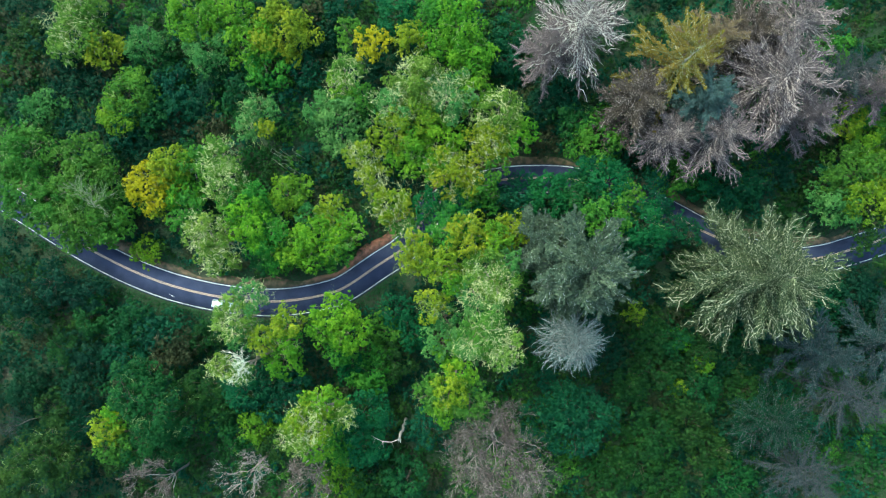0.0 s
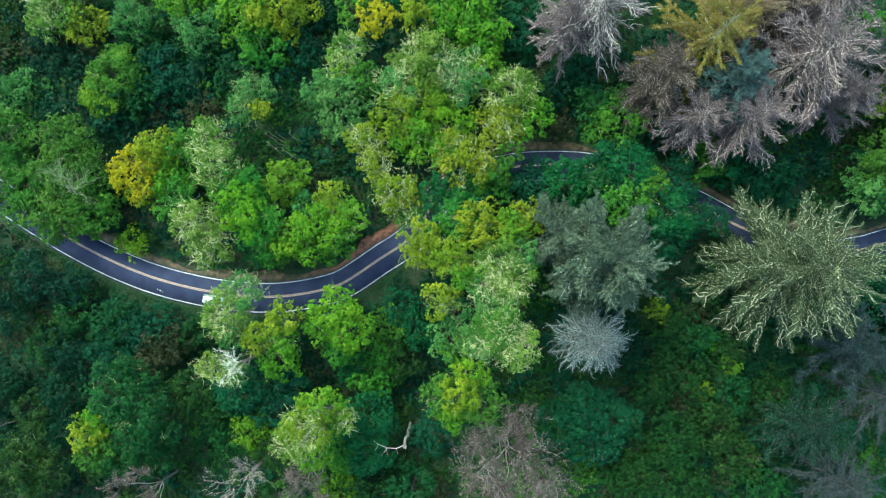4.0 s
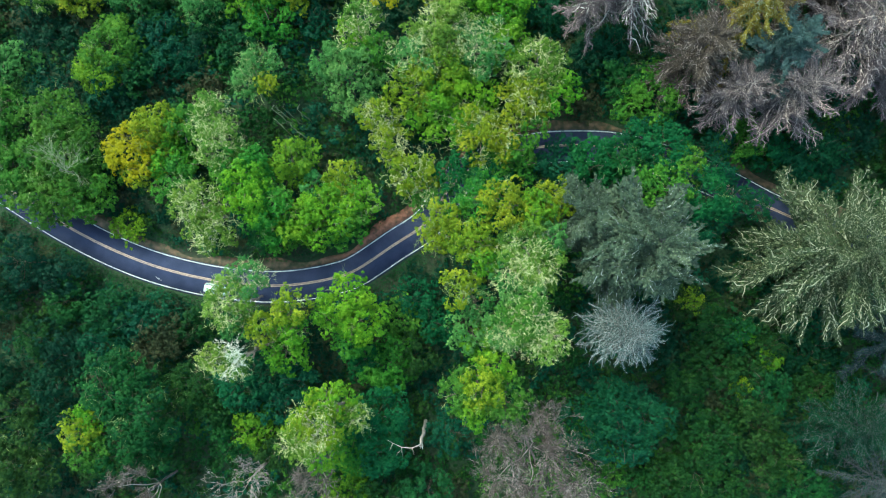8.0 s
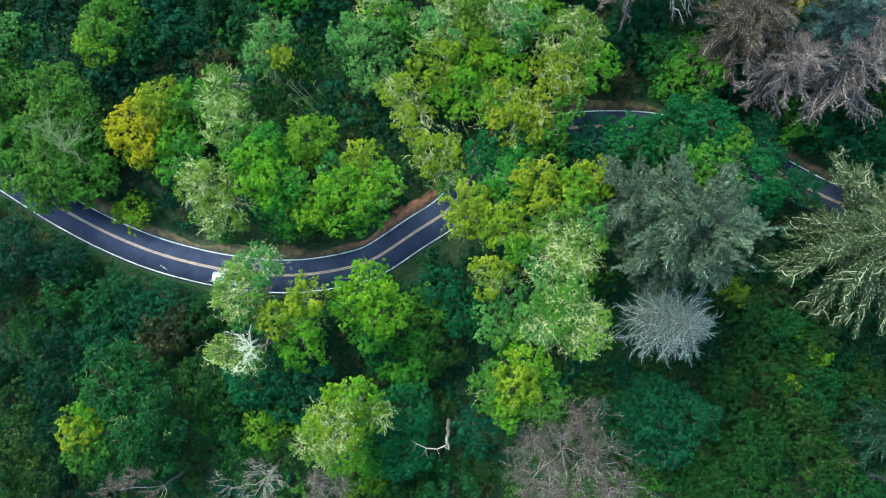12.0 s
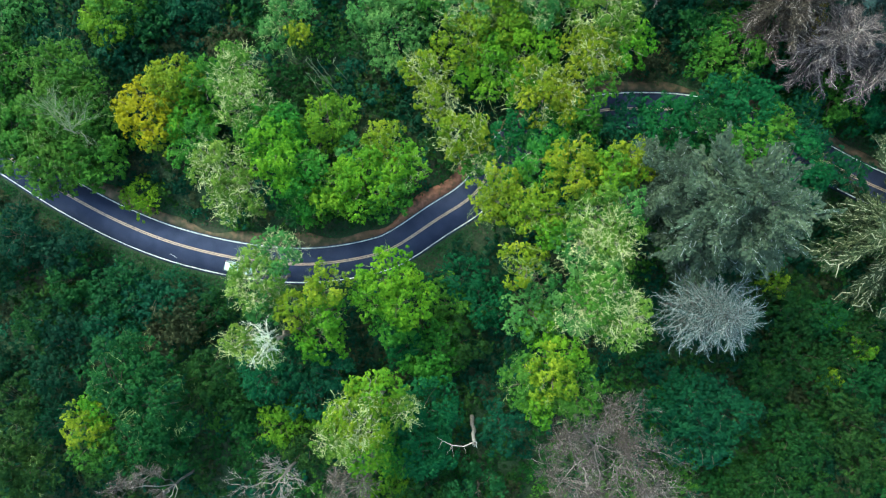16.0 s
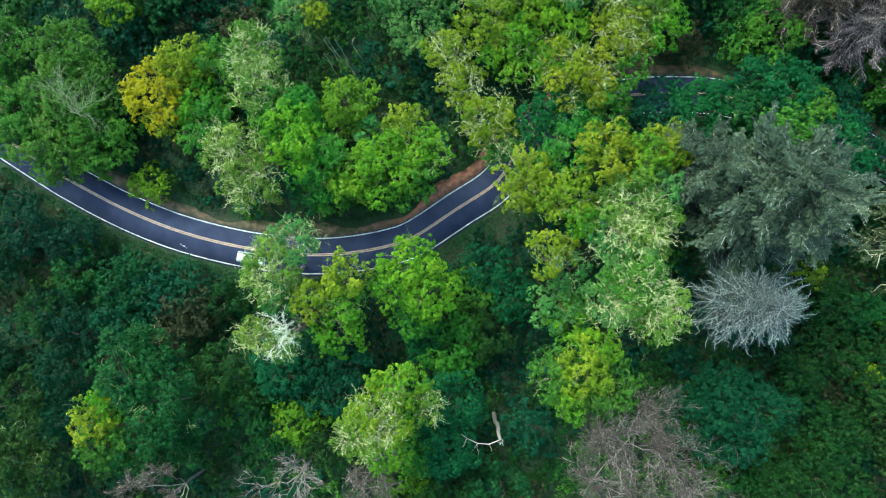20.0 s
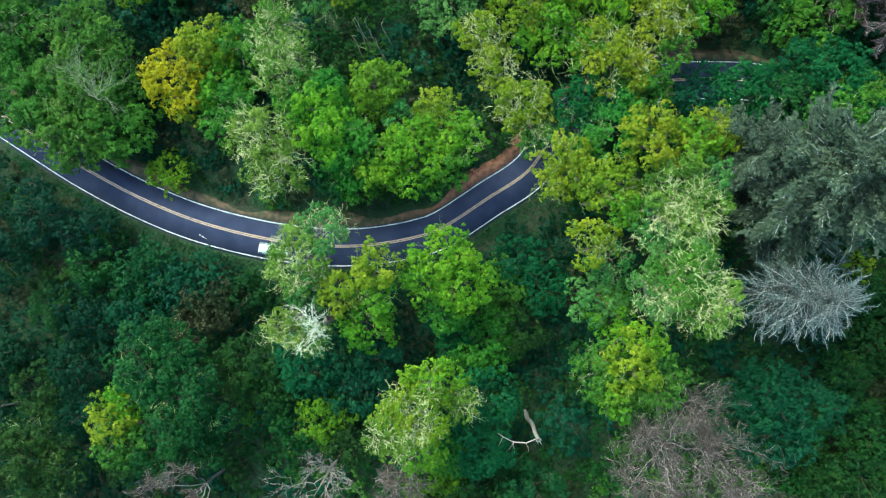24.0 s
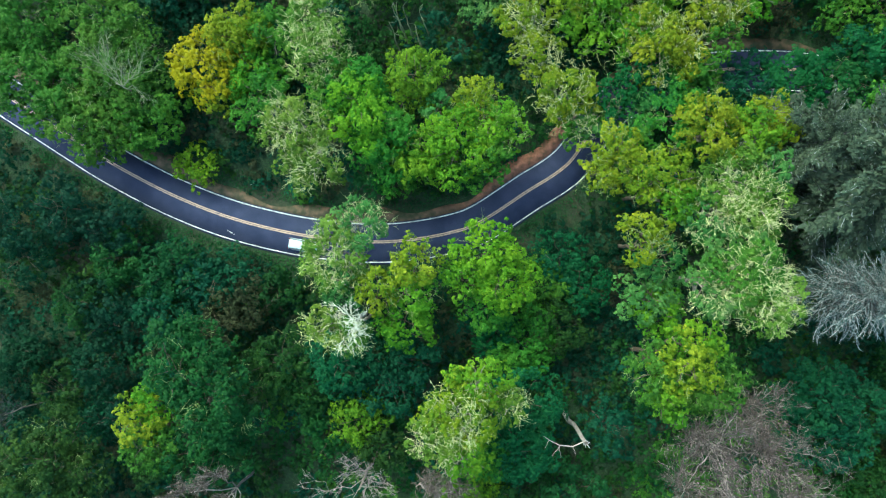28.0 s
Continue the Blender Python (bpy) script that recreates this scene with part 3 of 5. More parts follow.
def bare_stems(x, y, label):
    """A clump of slender upright stems with few short shoots, all leaning a little north-west."""
    rng = next_rng()
    z0 = float(ground_z(x, y)[0])
    tree = thing("bare_tree", x, y, z0, label, "tree", "leafless trees of the wood")
    for k in range(7):
        foot = np.array([rng.uniform(-3, 3), rng.uniform(-2.5, 2.5), -0.3])
        tip = foot + [rng.uniform(-1.2, -0.6), rng.uniform(0.5, 1.0), rng.uniform(9, 14)]
        pts, radii = limb(rng, foot, tip, 0.13, 0.04, 7, 0.01)
        lines = [(pts, radii)]
        for _ in range(4):
            q = pts[rng.integers(4, 7)]
            lines.append(limb(rng, q, q + rng.normal(0, 0.6, 3) + [0, 0, 0.6], 0.04, 0.012, 3, 0.08))
        part("stem", tubes_mesh("stem", lines, BARK["moss"], 4), tree)
    return tree


# ---- undergrowth ----
def build_undergrowth():
    rng = np.random.default_rng(7)
    gx, gy = np.meshgrid(np.arange(-118, 112, 2.75), np.arange(-77, 74, 2.75))
    xy = np.stack([gx.ravel(), gy.ravel()], 1) + rng.uniform(-1.1, 1.1, (gx.size, 2))
    d = np.sqrt(((xy[:, None] - ROAD[None, ::3]) ** 2).sum(-1)).min(1)
    xy = xy[d > 5.9]
    d = d[d > 5.9]
    r = rng.uniform(1.3, 3.0, len(xy)) * np.clip((d - 3.6) / 3.0, 0.45, 1)
    r = np.minimum(r, d - 4.7)
    high = np.clip(r * rng.uniform(0.8, 1.7, len(xy)), 0.8, 4.2)
    z = ground_z(xy[:, 0], xy[:, 1])
    pick = np.array([noise.noise((a * 0.035, b * 0.035, 3.0)) + rng.normal(0, 0.24) for a, b in xy])
    # darker kinds toward the west edge, its deep shade rendered as leaf colour
    pick += np.where(xy[:, 1] < -8, -0.04, 0.05) - np.clip((-72 - xy[:, 0]) / 40, 0, 0.3)
    for lo, hi, kind, words in ((-9, -0.2, "dark", "dark green bushes and saplings under the trees"), (-0.2, -0.12, "rust", "rusty brown withered bushes among the saplings"), (-0.12, 0.05, "olive", "olive green brush covering the forest floor"), (0.05, 0.24, "deep", "blue-green leafy undergrowth between the trees"), (0.24, 0.5, "moss", "dulled green bushes in the lighter gaps"), (0.5, 9, "fern", "yellow-green bushes in the open brush")):
        sel = np.where((pick >= lo) & (pick < hi))[0]
        places, ways = [], []
        for i in sel:
            n = int(5 + 4.2 * r[i] ** 2)
            w = unit(rng.normal(0, 1, (n, 3)) + [0, 0, 0.7])
            w[:, 2] = np.abs(w[:, 2])
            places.append(np.array([*xy[i], z[i]]) + w * [r[i], r[i], high[i]] * rng.uniform(0.55, 1.1, (n, 1)))
            ways.append(w)
        p, w, ahead = tuft_leaves(rng, np.concatenate(places), np.concatenate(ways), 0.5, 6)
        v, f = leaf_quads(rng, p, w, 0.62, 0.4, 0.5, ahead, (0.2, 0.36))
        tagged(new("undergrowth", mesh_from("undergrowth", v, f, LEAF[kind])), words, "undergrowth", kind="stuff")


# ---- single things ----
def snag(x, y, top):
    """A broken dead trunk with one long bare side branch near its top."""
    rng = next_rng()
    z0 = float(ground_z(x, y)[0])
    h = top - z0
    tree = thing("dead_snag", x, y, z0, "broken grey dead trunk with one long bare side branch", "dead tree")
    part("trunk", tubes_mesh("trunk", [limb(rng, (0, 0, -0.4), (0.1, 0.1, h), 0.36, 0.24, 9, 0.012)], BARK["grey"], 10), tree)
    for k in range(7):
        a = k * 0.9
        foot = np.array([0.1 + 0.26 * math.cos(a), 0.1 + 0.26 * math.sin(a), h - 0.3])
        part("splinter", tubes_mesh("splinter", [limb(rng, foot, foot + [0.2 * math.cos(a), 0.2 * math.sin(a), rng.uniform(0.4, 1.3)], 0.09, 0.015, 3, 0.05)], BARK["silver"], 4), tree)
    reach = np.array([(0.1, 0.1, h - 0.9), (-1.5, -0.5, h - 0.6), (-3.2, -0.35, h - 0.5), (-4.6, 0.4, h - 0.1), (-5.4, 1.0, h + 0.2)])
    branch = part("side_branch", tubes_mesh("side_branch", [(reach, [0.09, 0.07, 0.055, 0.035, 0.015])], BARK["rose"], 6), tree, "bleached bare branch")
    for foot, tip in ((2, (-4.1, -1.8, h - 0.7)), (2, (-3.0, -2.0, h - 0.6)), (1, (-1.2, -1.6, h - 0.5)), (3, (-5.3, -0.8, h))):
        part("twig", tubes_mesh("twig", [limb(rng, reach[foot], tip, 0.03, 0.01, 4, 0.06)], BARK["rose"], 4), branch)
    return tree


def fallen_branch(x, y, turn, length):
    rng = next_rng()
    z0 = float(ground_z(x, y)[0])
    log = thing("fallen_branch", x, y, z0, "dry pale branch lying on the earth verge", "branch")
    log.rotation_euler[2] = radians(turn)
    part("stem", tubes_mesh("stem", [limb(rng, (0, 0, 0.05), (length, 0, 0.6), 0.07, 0.03, 6, 0.03)], BARK["silver"], 6), log)
    part("twig", tubes_mesh("twig", [limb(rng, (length * 0.5, 0, 0.32), (length * 0.8, 0.7, 0.5), 0.03, 0.01, 4, 0.05)], BARK["silver"], 4), log)


def plain(name, colour, rough, metal=0.0, coat=0.0):
    m, nodes, links, bsdf = material(name)
    links.new(ramp(nodes, links, noise_node(nodes, links, 6.0, 5.0), ((0.3, tuple(0.88 * c for c in colour)), (0.7, colour))), bsdf.inputs["Base Color"])
    bsdf.inputs["Roughness"].default_value, bsdf.inputs["Metallic"].default_value, bsdf.inputs["Coat Weight"].default_value = rough, metal, coat
    return m


def loft(sections):
    """A closed skin over cross-sections along x. Each section: x, half width at the bottom, at the top, bottom z, top z, corner."""
    bm = bmesh.new()
    rings = []
    for x, low, high, z0, z1, c in sections:
        pts = [(-low, z0 + c), (-low + c, z0), (low - c, z0), (low, z0 + c), (high, z1 - c), (high - c, z1), (-high + c, z1), (-high, z1 - c)]
        rings.append([bm.verts.new((x, y, z)) for y, z in pts])
    for a, b in zip(rings, rings[1:]):
        for k in range(8):
            bm.faces.new((a[k], a[(k + 1) % 8], b[(k + 1) % 8], b[k]))
    bm.faces.new(rings[0][::-1])
    bm.faces.new(rings[-1])
    bmesh.ops.recalc_face_normals(bm, faces=bm.faces)
    return bm


def box(size, at, bevel=0.02):
    bm = bmesh.new()
    bmesh.ops.create_cube(bm, size=1, matrix=Matrix.Translation(at) @ Matrix.Diagonal((*size, 1)))
    if bevel:
        bmesh.ops.bevel(bm, geom=bm.edges[:], offset=bevel, segments=2, affect="EDGES", profile=0.5)
    return bm


def disc(radius, width, at, segments=24, bevel=0.02):
    bm = bmesh.new()
    bmesh.ops.create_cone(bm, cap_ends=True, segments=segments, radius1=radius, radius2=radius, depth=width, matrix=Matrix.Translation(at) @ Euler((math.pi / 2, 0, 0)).to_matrix().to_4x4())
    bmesh.ops.bevel(bm, geom=[e for e in bm.edges if len(e.link_faces) == 2 and e.calc_face_angle(0) > 1.0], offset=bevel, segments=2, affect="EDGES")
    return bm


def estate_car(x, y, turn):
    """A pale estate car, 4.7 m long, its nose to +x."""
    paint, glass = plain("pale_blue_white_car_paint", (0.56, 0.72, 0.78), 0.28, 0.1, 0.6), plain("dark_car_glass", (0.015, 0.02, 0.03), 0.06)
    rubber, alloy, trim_black = plain("black_tyre_rubber", (0.02, 0.02, 0.022), 0.85), plain("alloy_rim", (0.55, 0.56, 0.58), 0.3, 0.9), plain("black_plastic_trim", (0.025, 0.025, 0.028), 0.6)
    lamp_white, lamp_red = plain("clear_headlight", (0.7, 0.72, 0.75), 0.1), plain("red_tail_light", (0.35, 0.02, 0.02), 0.2)
    car = thing("estate_car", x, y, 0.105, "pale blue-white estate car standing on the asphalt", "car")
    car.rotation_euler[2] = radians(turn)
    body = part("body", solid("body", loft([(-2.36, 0.74, 0.70, 0.38, 0.92, 0.06), (-2.28, 0.86, 0.82, 0.26, 1.0, 0.08), (-1.4, 0.90, 0.87, 0.22, 1.02, 0.09), (0.2, 0.90, 0.87, 0.22, 1.0, 0.09), (1.1, 0.90, 0.85, 0.22, 0.95, 0.10), (1.9, 0.87, 0.78, 0.25, 0.84, 0.10), (2.28, 0.76, 0.66, 0.32, 0.72, 0.08), (2.36, 0.62, 0.54, 0.38, 0.62, 0.05)]), paint), car)
    part("roof", solid("roof", loft([(-2.12, 0.66, 0.62, 1.36, 1.42, 0.02), (-1.7, 0.68, 0.64, 1.41, 1.47, 0.02), (-0.6, 0.68, 0.64, 1.43, 1.50, 0.02), (0.28, 0.66, 0.62, 1.38, 1.45, 0.02)]), paint), car)
    part("cabin_glass", solid("cabin_glass", loft([(-2.24, 0.78, 0.64, 0.98, 1.32, 0.03), (-2.0, 0.80, 0.655, 0.98, 1.40, 0.03), (-0.6, 0.81, 0.665, 0.98, 1.43, 0.03), (0.30, 0.80, 0.64, 0.96, 1.38, 0.03), (1.02, 0.78, 0.72, 0.92, 0.97, 0.02)]), glass), car, "dark tinted windows and windscreen")
    for side in (-1, 1):
        for px in (-1.05, 0.12):
            part("door_pillar", solid("door_pillar", box((0.07, 0.03, 0.5), (px, side * 0.745, 1.2), 0.008), paint), car)
        part("roof_rail", solid("roof_rail", box((2.0, 0.04, 0.05), (-0.9, side * 0.58, 1.51), 0.012), trim_black), car, "black roof rail")
        part("wing_mirror", solid("wing_mirror", box((0.14, 0.2, 0.13), (0.66, side * 0.98, 1.02), 0.04), paint), car)
        part("headlight", solid("headlight", box((0.30, 0.34, 0.12), (2.10, side * 0.58, 0.68), 0.04), lamp_white), car)
        part("tail_light", solid("tail_light", box((0.12, 0.16, 0.34), (-2.28, side * 0.72, 0.86), 0.03), lamp_red), car)
        part("door_handle", solid("door_handle", box((0.2, 0.03, 0.03), (-0.25, side * 0.905, 0.86), 0.01), paint), car)
        for px in (-1.38, 1.42):
            tyre = part("wheel", solid("wheel", disc(0.33, 0.21, (px, side * 0.80, 0.33), 28, 0.03), rubber), car)
            rim = part("rim", solid("rim", disc(0.21, 0.06, (px, side * 0.885, 0.33), 20, 0.01), alloy), tyre)
    part("front_bumper", solid("front_bumper", box((0.16, 1.3, 0.2), (2.32, 0, 0.42), 0.05), trim_black), car)
    part("rear_bumper", solid("rear_bumper", box((0.16, 1.45, 0.2), (-2.34, 0, 0.45), 0.05), trim_black), car)
    return car


def build_far_wood():
    """The wood goes on all round, outside what the path passes over."""
    rng = np.random.default_rng(33)
    xy = rng.uniform(-230, 230, (3600, 2))
    xy = xy[(np.abs(xy[:, 0]) > 116) | (np.abs(xy[:, 1]) > 78)]
    d = np.sqrt(((xy[:, None] - ROAD[None, ::4]) ** 2).sum(-1)).min(1)
    xy = xy[d > 8]
    n = 55
    r, h = rng.uniform(2.5, 5.0, len(xy)), rng.uniform(7, 17, len(xy))
    w = unit(rng.normal(0, 1, (len(xy), n, 3)) + [0, 0, 0.5])
    q = np.concatenate([xy, (h - r)[:, None]], 1)[:, None] + w * r[:, None, None] * rng.uniform(0.6, 1.05, (len(xy), n, 1))
    v, f = leaf_quads(rng, q.reshape(-1, 3), w.reshape(-1, 3), 1.7, 0.5, 0.5)
    tagged(new("far_wood", mesh_from("far_wood", v, f, LEAF["green"])), "dense green wood going on beyond the road", "forest", kind="stuff")


def build_verge_grass():
    """Grass and small weeds along both edges of the road."""
    rng = np.random.default_rng(21)
    n = 26000
    i = rng.integers(0, len(ROAD), n)
    side = rng.choice([-1.0, 1.0], n, p=[0.62, 0.38])
    off = np.where(side < 0, 3.75 + rng.gamma(1.6, 0.75, n), 4.7 + rng.gamma(1.6, 0.8, n))
    p = ROAD[i] + ROAD_SIDE[i] * (side * off)[:, None] + rng.uniform(-0.5, 0.5, (n, 2))
    d = np.sqrt(((p[:, None] - ROAD[None, ::2]) ** 2).sum(-1)).min(1)
    p = p[(d > 3.8) & (np.abs(p[:, 0]) < 115)]
    q = np.column_stack([p, ground_z(p[:, 0], p[:, 1]) + rng.uniform(0.05, 0.35, len(p))])
    v, f = leaf_quads(rng, q, np.tile([0, 0, 1.0], (len(q), 1)), 0.34, 0.9, 0.4)
    tagged(new("verge_grass", mesh_from("verge_grass", v, f, LEAF["moss"])), "short green grass and weeds along the asphalt", "grass", kind="stuff")


build_ground()
build_road()
broadleaf("broadleaf_tree", -77.5, 48.2, "yellow-green broadleaf tree with pale lichened twigs", [("pale", [(-2.7, -0.3, 6.0, 6.3), (-0.9, 4.0, 7.4, 5.4)]), ("gold", [(3.6, -3.7, 6.2, 4.8)])], "lichen", 114)
broadleaf("broadleaf_tree", -65.3, 46.2, "rounded green broadleaf tree with a grey-green top", [("sage", [(0.0, 0.0, 5.6, 4.6)])], "lichen", 6)
broadleaf("broadleaf_tree", -64.3, 42.2, "rounded green broadleaf tree with a grey-green top", [("moss", [(0.0, 0.0, 3.9, 4.7)])])
broadleaf("broadleaf_tree", -43.7, 47.1, "broad lime-green tree with yellowing shoots", [("lime", [(-10.7, 4.0, 7.9, 5.8), (-3.4, 4.2, 7.7, 5.1), (1.2, -1.6, 6.8, 6.2)]), ("gold", [(8.4, 0.5, 7.1, 7.0)]), ("green", [(4.4, -7.1, 6.2, 4.8)])], "lichen", 21)
broadleaf("broadleaf_tree", -51.5, 44.6, "sage-green tree with bleached twig tips", [("sage", [(0.0, 0.0, 6.6, 5.5)])], "lichen", 13)
broadleaf("broadleaf_tree", -51.2, 41.2, "sage-green tree with bleached twig tips", [("moss", [(0.0, 0.0, 4.9, 4.4)])], "lichen", 8)
broadleaf("broadleaf_tree", -69.9, 32.7, "green broadleaf tree with a lighter flank", [("green", [(1.3, 2.3, 5.4, 6.0)]), ("lime", [(-1.3, -2.3, 5.4, 4.9)])], "lichen", 7)
broadleaf("broadleaf_tree", -65.7, 31.2, "green broadleaf tree with a lighter flank", [("moss", [(0.0, 0.0, 4.3, 5.2)])])
broadleaf("broadleaf_tree", -70.8, 27.3, "green broadleaf tree with a lighter flank", [("deep", [(0.0, 0.0, 2.8, 5.0)])])
broadleaf("broadleaf_tree", -61.2, 37.7, "low blue-green tree in the shade", [("deep", [(0.0, 0.0, 2.1, 5.9)])])
broadleaf("broadleaf_tree", -59.1, 33.0, "low blue-green tree in the shade", [("deep", [(0.0, 0.0, 1.7, 5.3)])])
broadleaf("broadleaf_tree", -45.5, 36.0, "small green tree in a dark gap", [("moss", [(0.0, 0.0, 4.0, 4.5)])])
broadleaf("broadleaf_tree", -31.6, 40.1, "small green tree in a dark gap", [("deep", [(0.0, 0.0, 4.3, 4.1)])])
broadleaf("broadleaf_tree", -40.4, 28.4, "thin lichened tree with one yellow bough", [("sage", [(0.0, 2.3, 8.3, 4.3), (-1.9, -1.0, 7.9, 3.6)]), ("gold", [(1.9, -1.3, 9.6, 2.5)])], "lichen", 36)
broadleaf("broadleaf_tree", -89.4, 32.3, "faded grey-green tree among dark brush", [("sage", [(0.0, 0.0, 2.3, 5.7)])])
broadleaf("broadleaf_tree", -93.7, 34.4, "faded grey-green tree among dark brush", [("dark", [(0.0, 0.0, 1.7, 5.3)])])
broadleaf("broadleaf_tree", -88.7, 16.1, "wide green tree with pale bare top branches", [("fern", [(-1.6, 6.2, 6.2, 7.0), (-2.0, -2.6, 6.2, 6.6), (3.6, -3.6, 6.8, 5.7), (1.0, -7.2, 5.4, 4.0)])], "lichen", 48)
broadleaf("broadleaf_tree", -76.8, 13.9, "dark green roadside tree with long grey branches", [("fern", [(-0.7, 7.7, 7.2, 5.7), (0.7, 0.1, 6.4, 7.9), (-3.2, -5.0, 5.8, 6.6), (-2.7, -8.6, 5.0, 4.2), (2.3, -8.0, 4.6, 3.4)]), ("green", [(4.0, -5.2, 5.6, 6.0)])], "lichen", 58)
broadleaf("broadleaf_tree", -60.0, 15.4, "golden yellow autumn tree beside the road", [("yellow", [(-3.3, 0.3, 6.6, 5.9)]), ("gold", [(-1.6, -3.4, 7.3, 3.4), (1.7, 4.1, 8.2, 5.0)]), ("lime", [(3.2, -1.1, 6.7, 5.2)])], "lichen", 14)
broadleaf("broadleaf_tree", -49.1, 18.9, "lichen-grey tree with bleached twigs", [("pale", [(1.5, 2.1, 10.6, 4.4), (2.7, -3.0, 10.4, 4.7)]), ("green", [(-4.2, 0.9, 8.1, 4.5)])], "lichen", 184)
broadleaf("broadleaf_tree", -47.8, 3.4, "pale sage tree leaning over the verge", [("pale", [(-1.2, 2.2, 13.4, 4.7), (1.2, -2.2, 12.7, 4.4)])], "lichen", 206)
broadleaf("broadleaf_tree", -38.3, 7.2, "full green crown over the bank", [("green", [(-4.2, 4.2, 9.6, 5.8), (0.9, -3.2, 11.3, 4.9), (1.2, -6.6, 9.0, 3.9)]), ("vivid", [(-2.4, -0.5, 13.1, 5.2)]), ("lime", [(4.5, 6.1, 8.4, 5.2)])], "lichen", 18)
broadleaf("broadleaf_tree", -28.1, 2.7, "bright lime tree at the road bend", [("vivid", [(0.2, 0.7, 10.7, 5.7)]), ("lime", [(-4.0, -0.4, 10.5, 4.7)]), ("green", [(3.8, -0.4, 9.6, 4.5)])], "lichen", 9)
broadleaf("broadleaf_tree", -23.3, 8.0, "slim yellow-green tree with fine twigs", [("gold", [(-1.8, 1.7, 9.3, 3.9)]), ("lime", [(1.8, -1.7, 10.2, 3.8)])], "lichen", 32)
broadleaf("shrub", -66.9, 1.8, "small lime shrub at the road edge", [("vivid", [(0.0, 0.0, 2.3, 3.6)])])
broadleaf("broadleaf_tree", -19.1, 45.2, "yellow-green tree with a golden top", [("yellow", [(2.4, -1.4, 10.1, 4.0)]), ("green", [(-2.4, 1.4, 7.7, 4.0)])])
broadleaf("broadleaf_tree", -8.6, 46.7, "green tree with a rusty yellow top", [("gold", [(-0.5, -1.4, 9.3, 4.0)]), ("lime", [(4.1, -2.3, 8.4, 4.1)]), ("teal", [(-3.6, 3.7, 6.4, 4.6)])], "lichen", 10)
broadleaf("broadleaf_tree", 0.3, 47.2, "large lime-green spreading tree", [("lime", [(1.0, 0.5, 7.9, 5.8), (2.7, -4.5, 7.2, 5.7)]), ("green", [(-3.7, 4.0, 6.8, 5.1)])], "lichen", 12)
broadleaf("broadleaf_tree", -22.8, 37.3, "sage tree with a pale twiggy crown", [("pale", [(0.7, 1.5, 9.3, 4.0)]), ("lime", [(-0.7, -1.5, 8.9, 3.4)])], "lichen", 82)
broadleaf("broadleaf_tree", -5.0, 32.5, "massive tree with pale twiggy crown above green boughs", [("pale", [(-2.8, 2.5, 9.8, 6.6)]), ("sage", [(3.4, 0.9, 9.6, 5.8), (-6.9, -1.7, 9.3, 5.1)]), ("gold", [(-2.3, -3.1, 10.1, 5.1)]), ("lime", [(8.5, 1.3, 8.6, 4.9)])], "lichen", 299)
broadleaf("broadleaf_tree", -23.6, 30.7, "green rounded tree at the clearing edge", [("sage", [(0.1, -2.4, 7.4, 6.5)]), ("sage", [(-4.8, 0.7, 7.7, 4.0)]), ("green", [(4.7, 1.7, 8.3, 4.3)])], "lichen", 7)
broadleaf("broadleaf_tree", -8.1, 24.4, "lime tree with dense leafy boughs", [("gold", [(-4.9, 1.2, 9.3, 5.1)]), ("lime", [(-0.4, -2.0, 8.1, 5.6)]), ("vivid", [(5.3, 0.8, 8.4, 5.2)])], "lichen", 40)
broadleaf("broadleaf_tree", -18.0, 19.2, "golden-tipped tree by the dark gap", [("gold", [(-0.8, 2.0, 9.4, 3.8), (0.8, -2.0, 8.8, 3.6)])], "lichen", 70)
broadleaf("broadleaf_tree", -12.0, 9.8, "yellow-green rounded tree by the road", [("gold", [(-1.0, 1.6, 8.8, 4.7)]), ("green", [(1.0, -1.6, 6.9, 3.9)])], "lichen", 66)
broadleaf("broadleaf_tree", 9.7, 26.5, "pale lime tree with twiggy outline", [("pale", [(-0.6, 2.9, 10.1, 5.1)]), ("gold", [(-2.3, -2.1, 9.3, 5.1)]), ("lime", [(2.9, -0.8, 8.9, 4.5)])], "lichen", 138)
broadleaf("broadleaf_tree", 0.1, 17.3, "gold and lime tree above the road bend", [("gold", [(-0.0, 0.2, 9.8, 5.5)]), ("lime", [(-4.0, 2.1, 9.3, 4.0)]), ("green", [(4.0, -2.3, 8.1, 4.5)])], "lichen", 70)
broadleaf("broadleaf_tree", 14.8, 13.0, "low blue-green tree on the inner bend", [("deep", [(0.0, 0.0, 4.3, 5.2)])])
broadleaf("broadleaf_tree", 8.9, 12.5, "low blue-green tree on the inner bend", [("deep", [(0.0, 0.0, 4.0, 4.5)])])
broadleaf("broadleaf_tree", 29.5, 25.4, "green tree overhanging the road end", [("green", [(0.0, 0.0, 6.1, 6.6)])], "lichen", 7)
broadleaf("broadleaf_tree", 25.0, 28.4, "green tree overhanging the road end", [("moss", [(0.0, 0.0, 6.7, 4.4)])])
broadleaf("broadleaf_tree", 34.5, 23.9, "green tree overhanging the road end", [("deep", [(0.0, 0.0, 5.7, 4.4)])])
broadleaf("broadleaf_tree", 30.4, 13.6, "teal-green tree between the road bends", [("teal", [(0.2, 1.7, 8.4, 6.1)]), ("moss", [(-4.2, -0.5, 8.2, 5.1)]), ("green", [(4.0, -1.2, 9.6, 4.5)])], "lichen", 7)
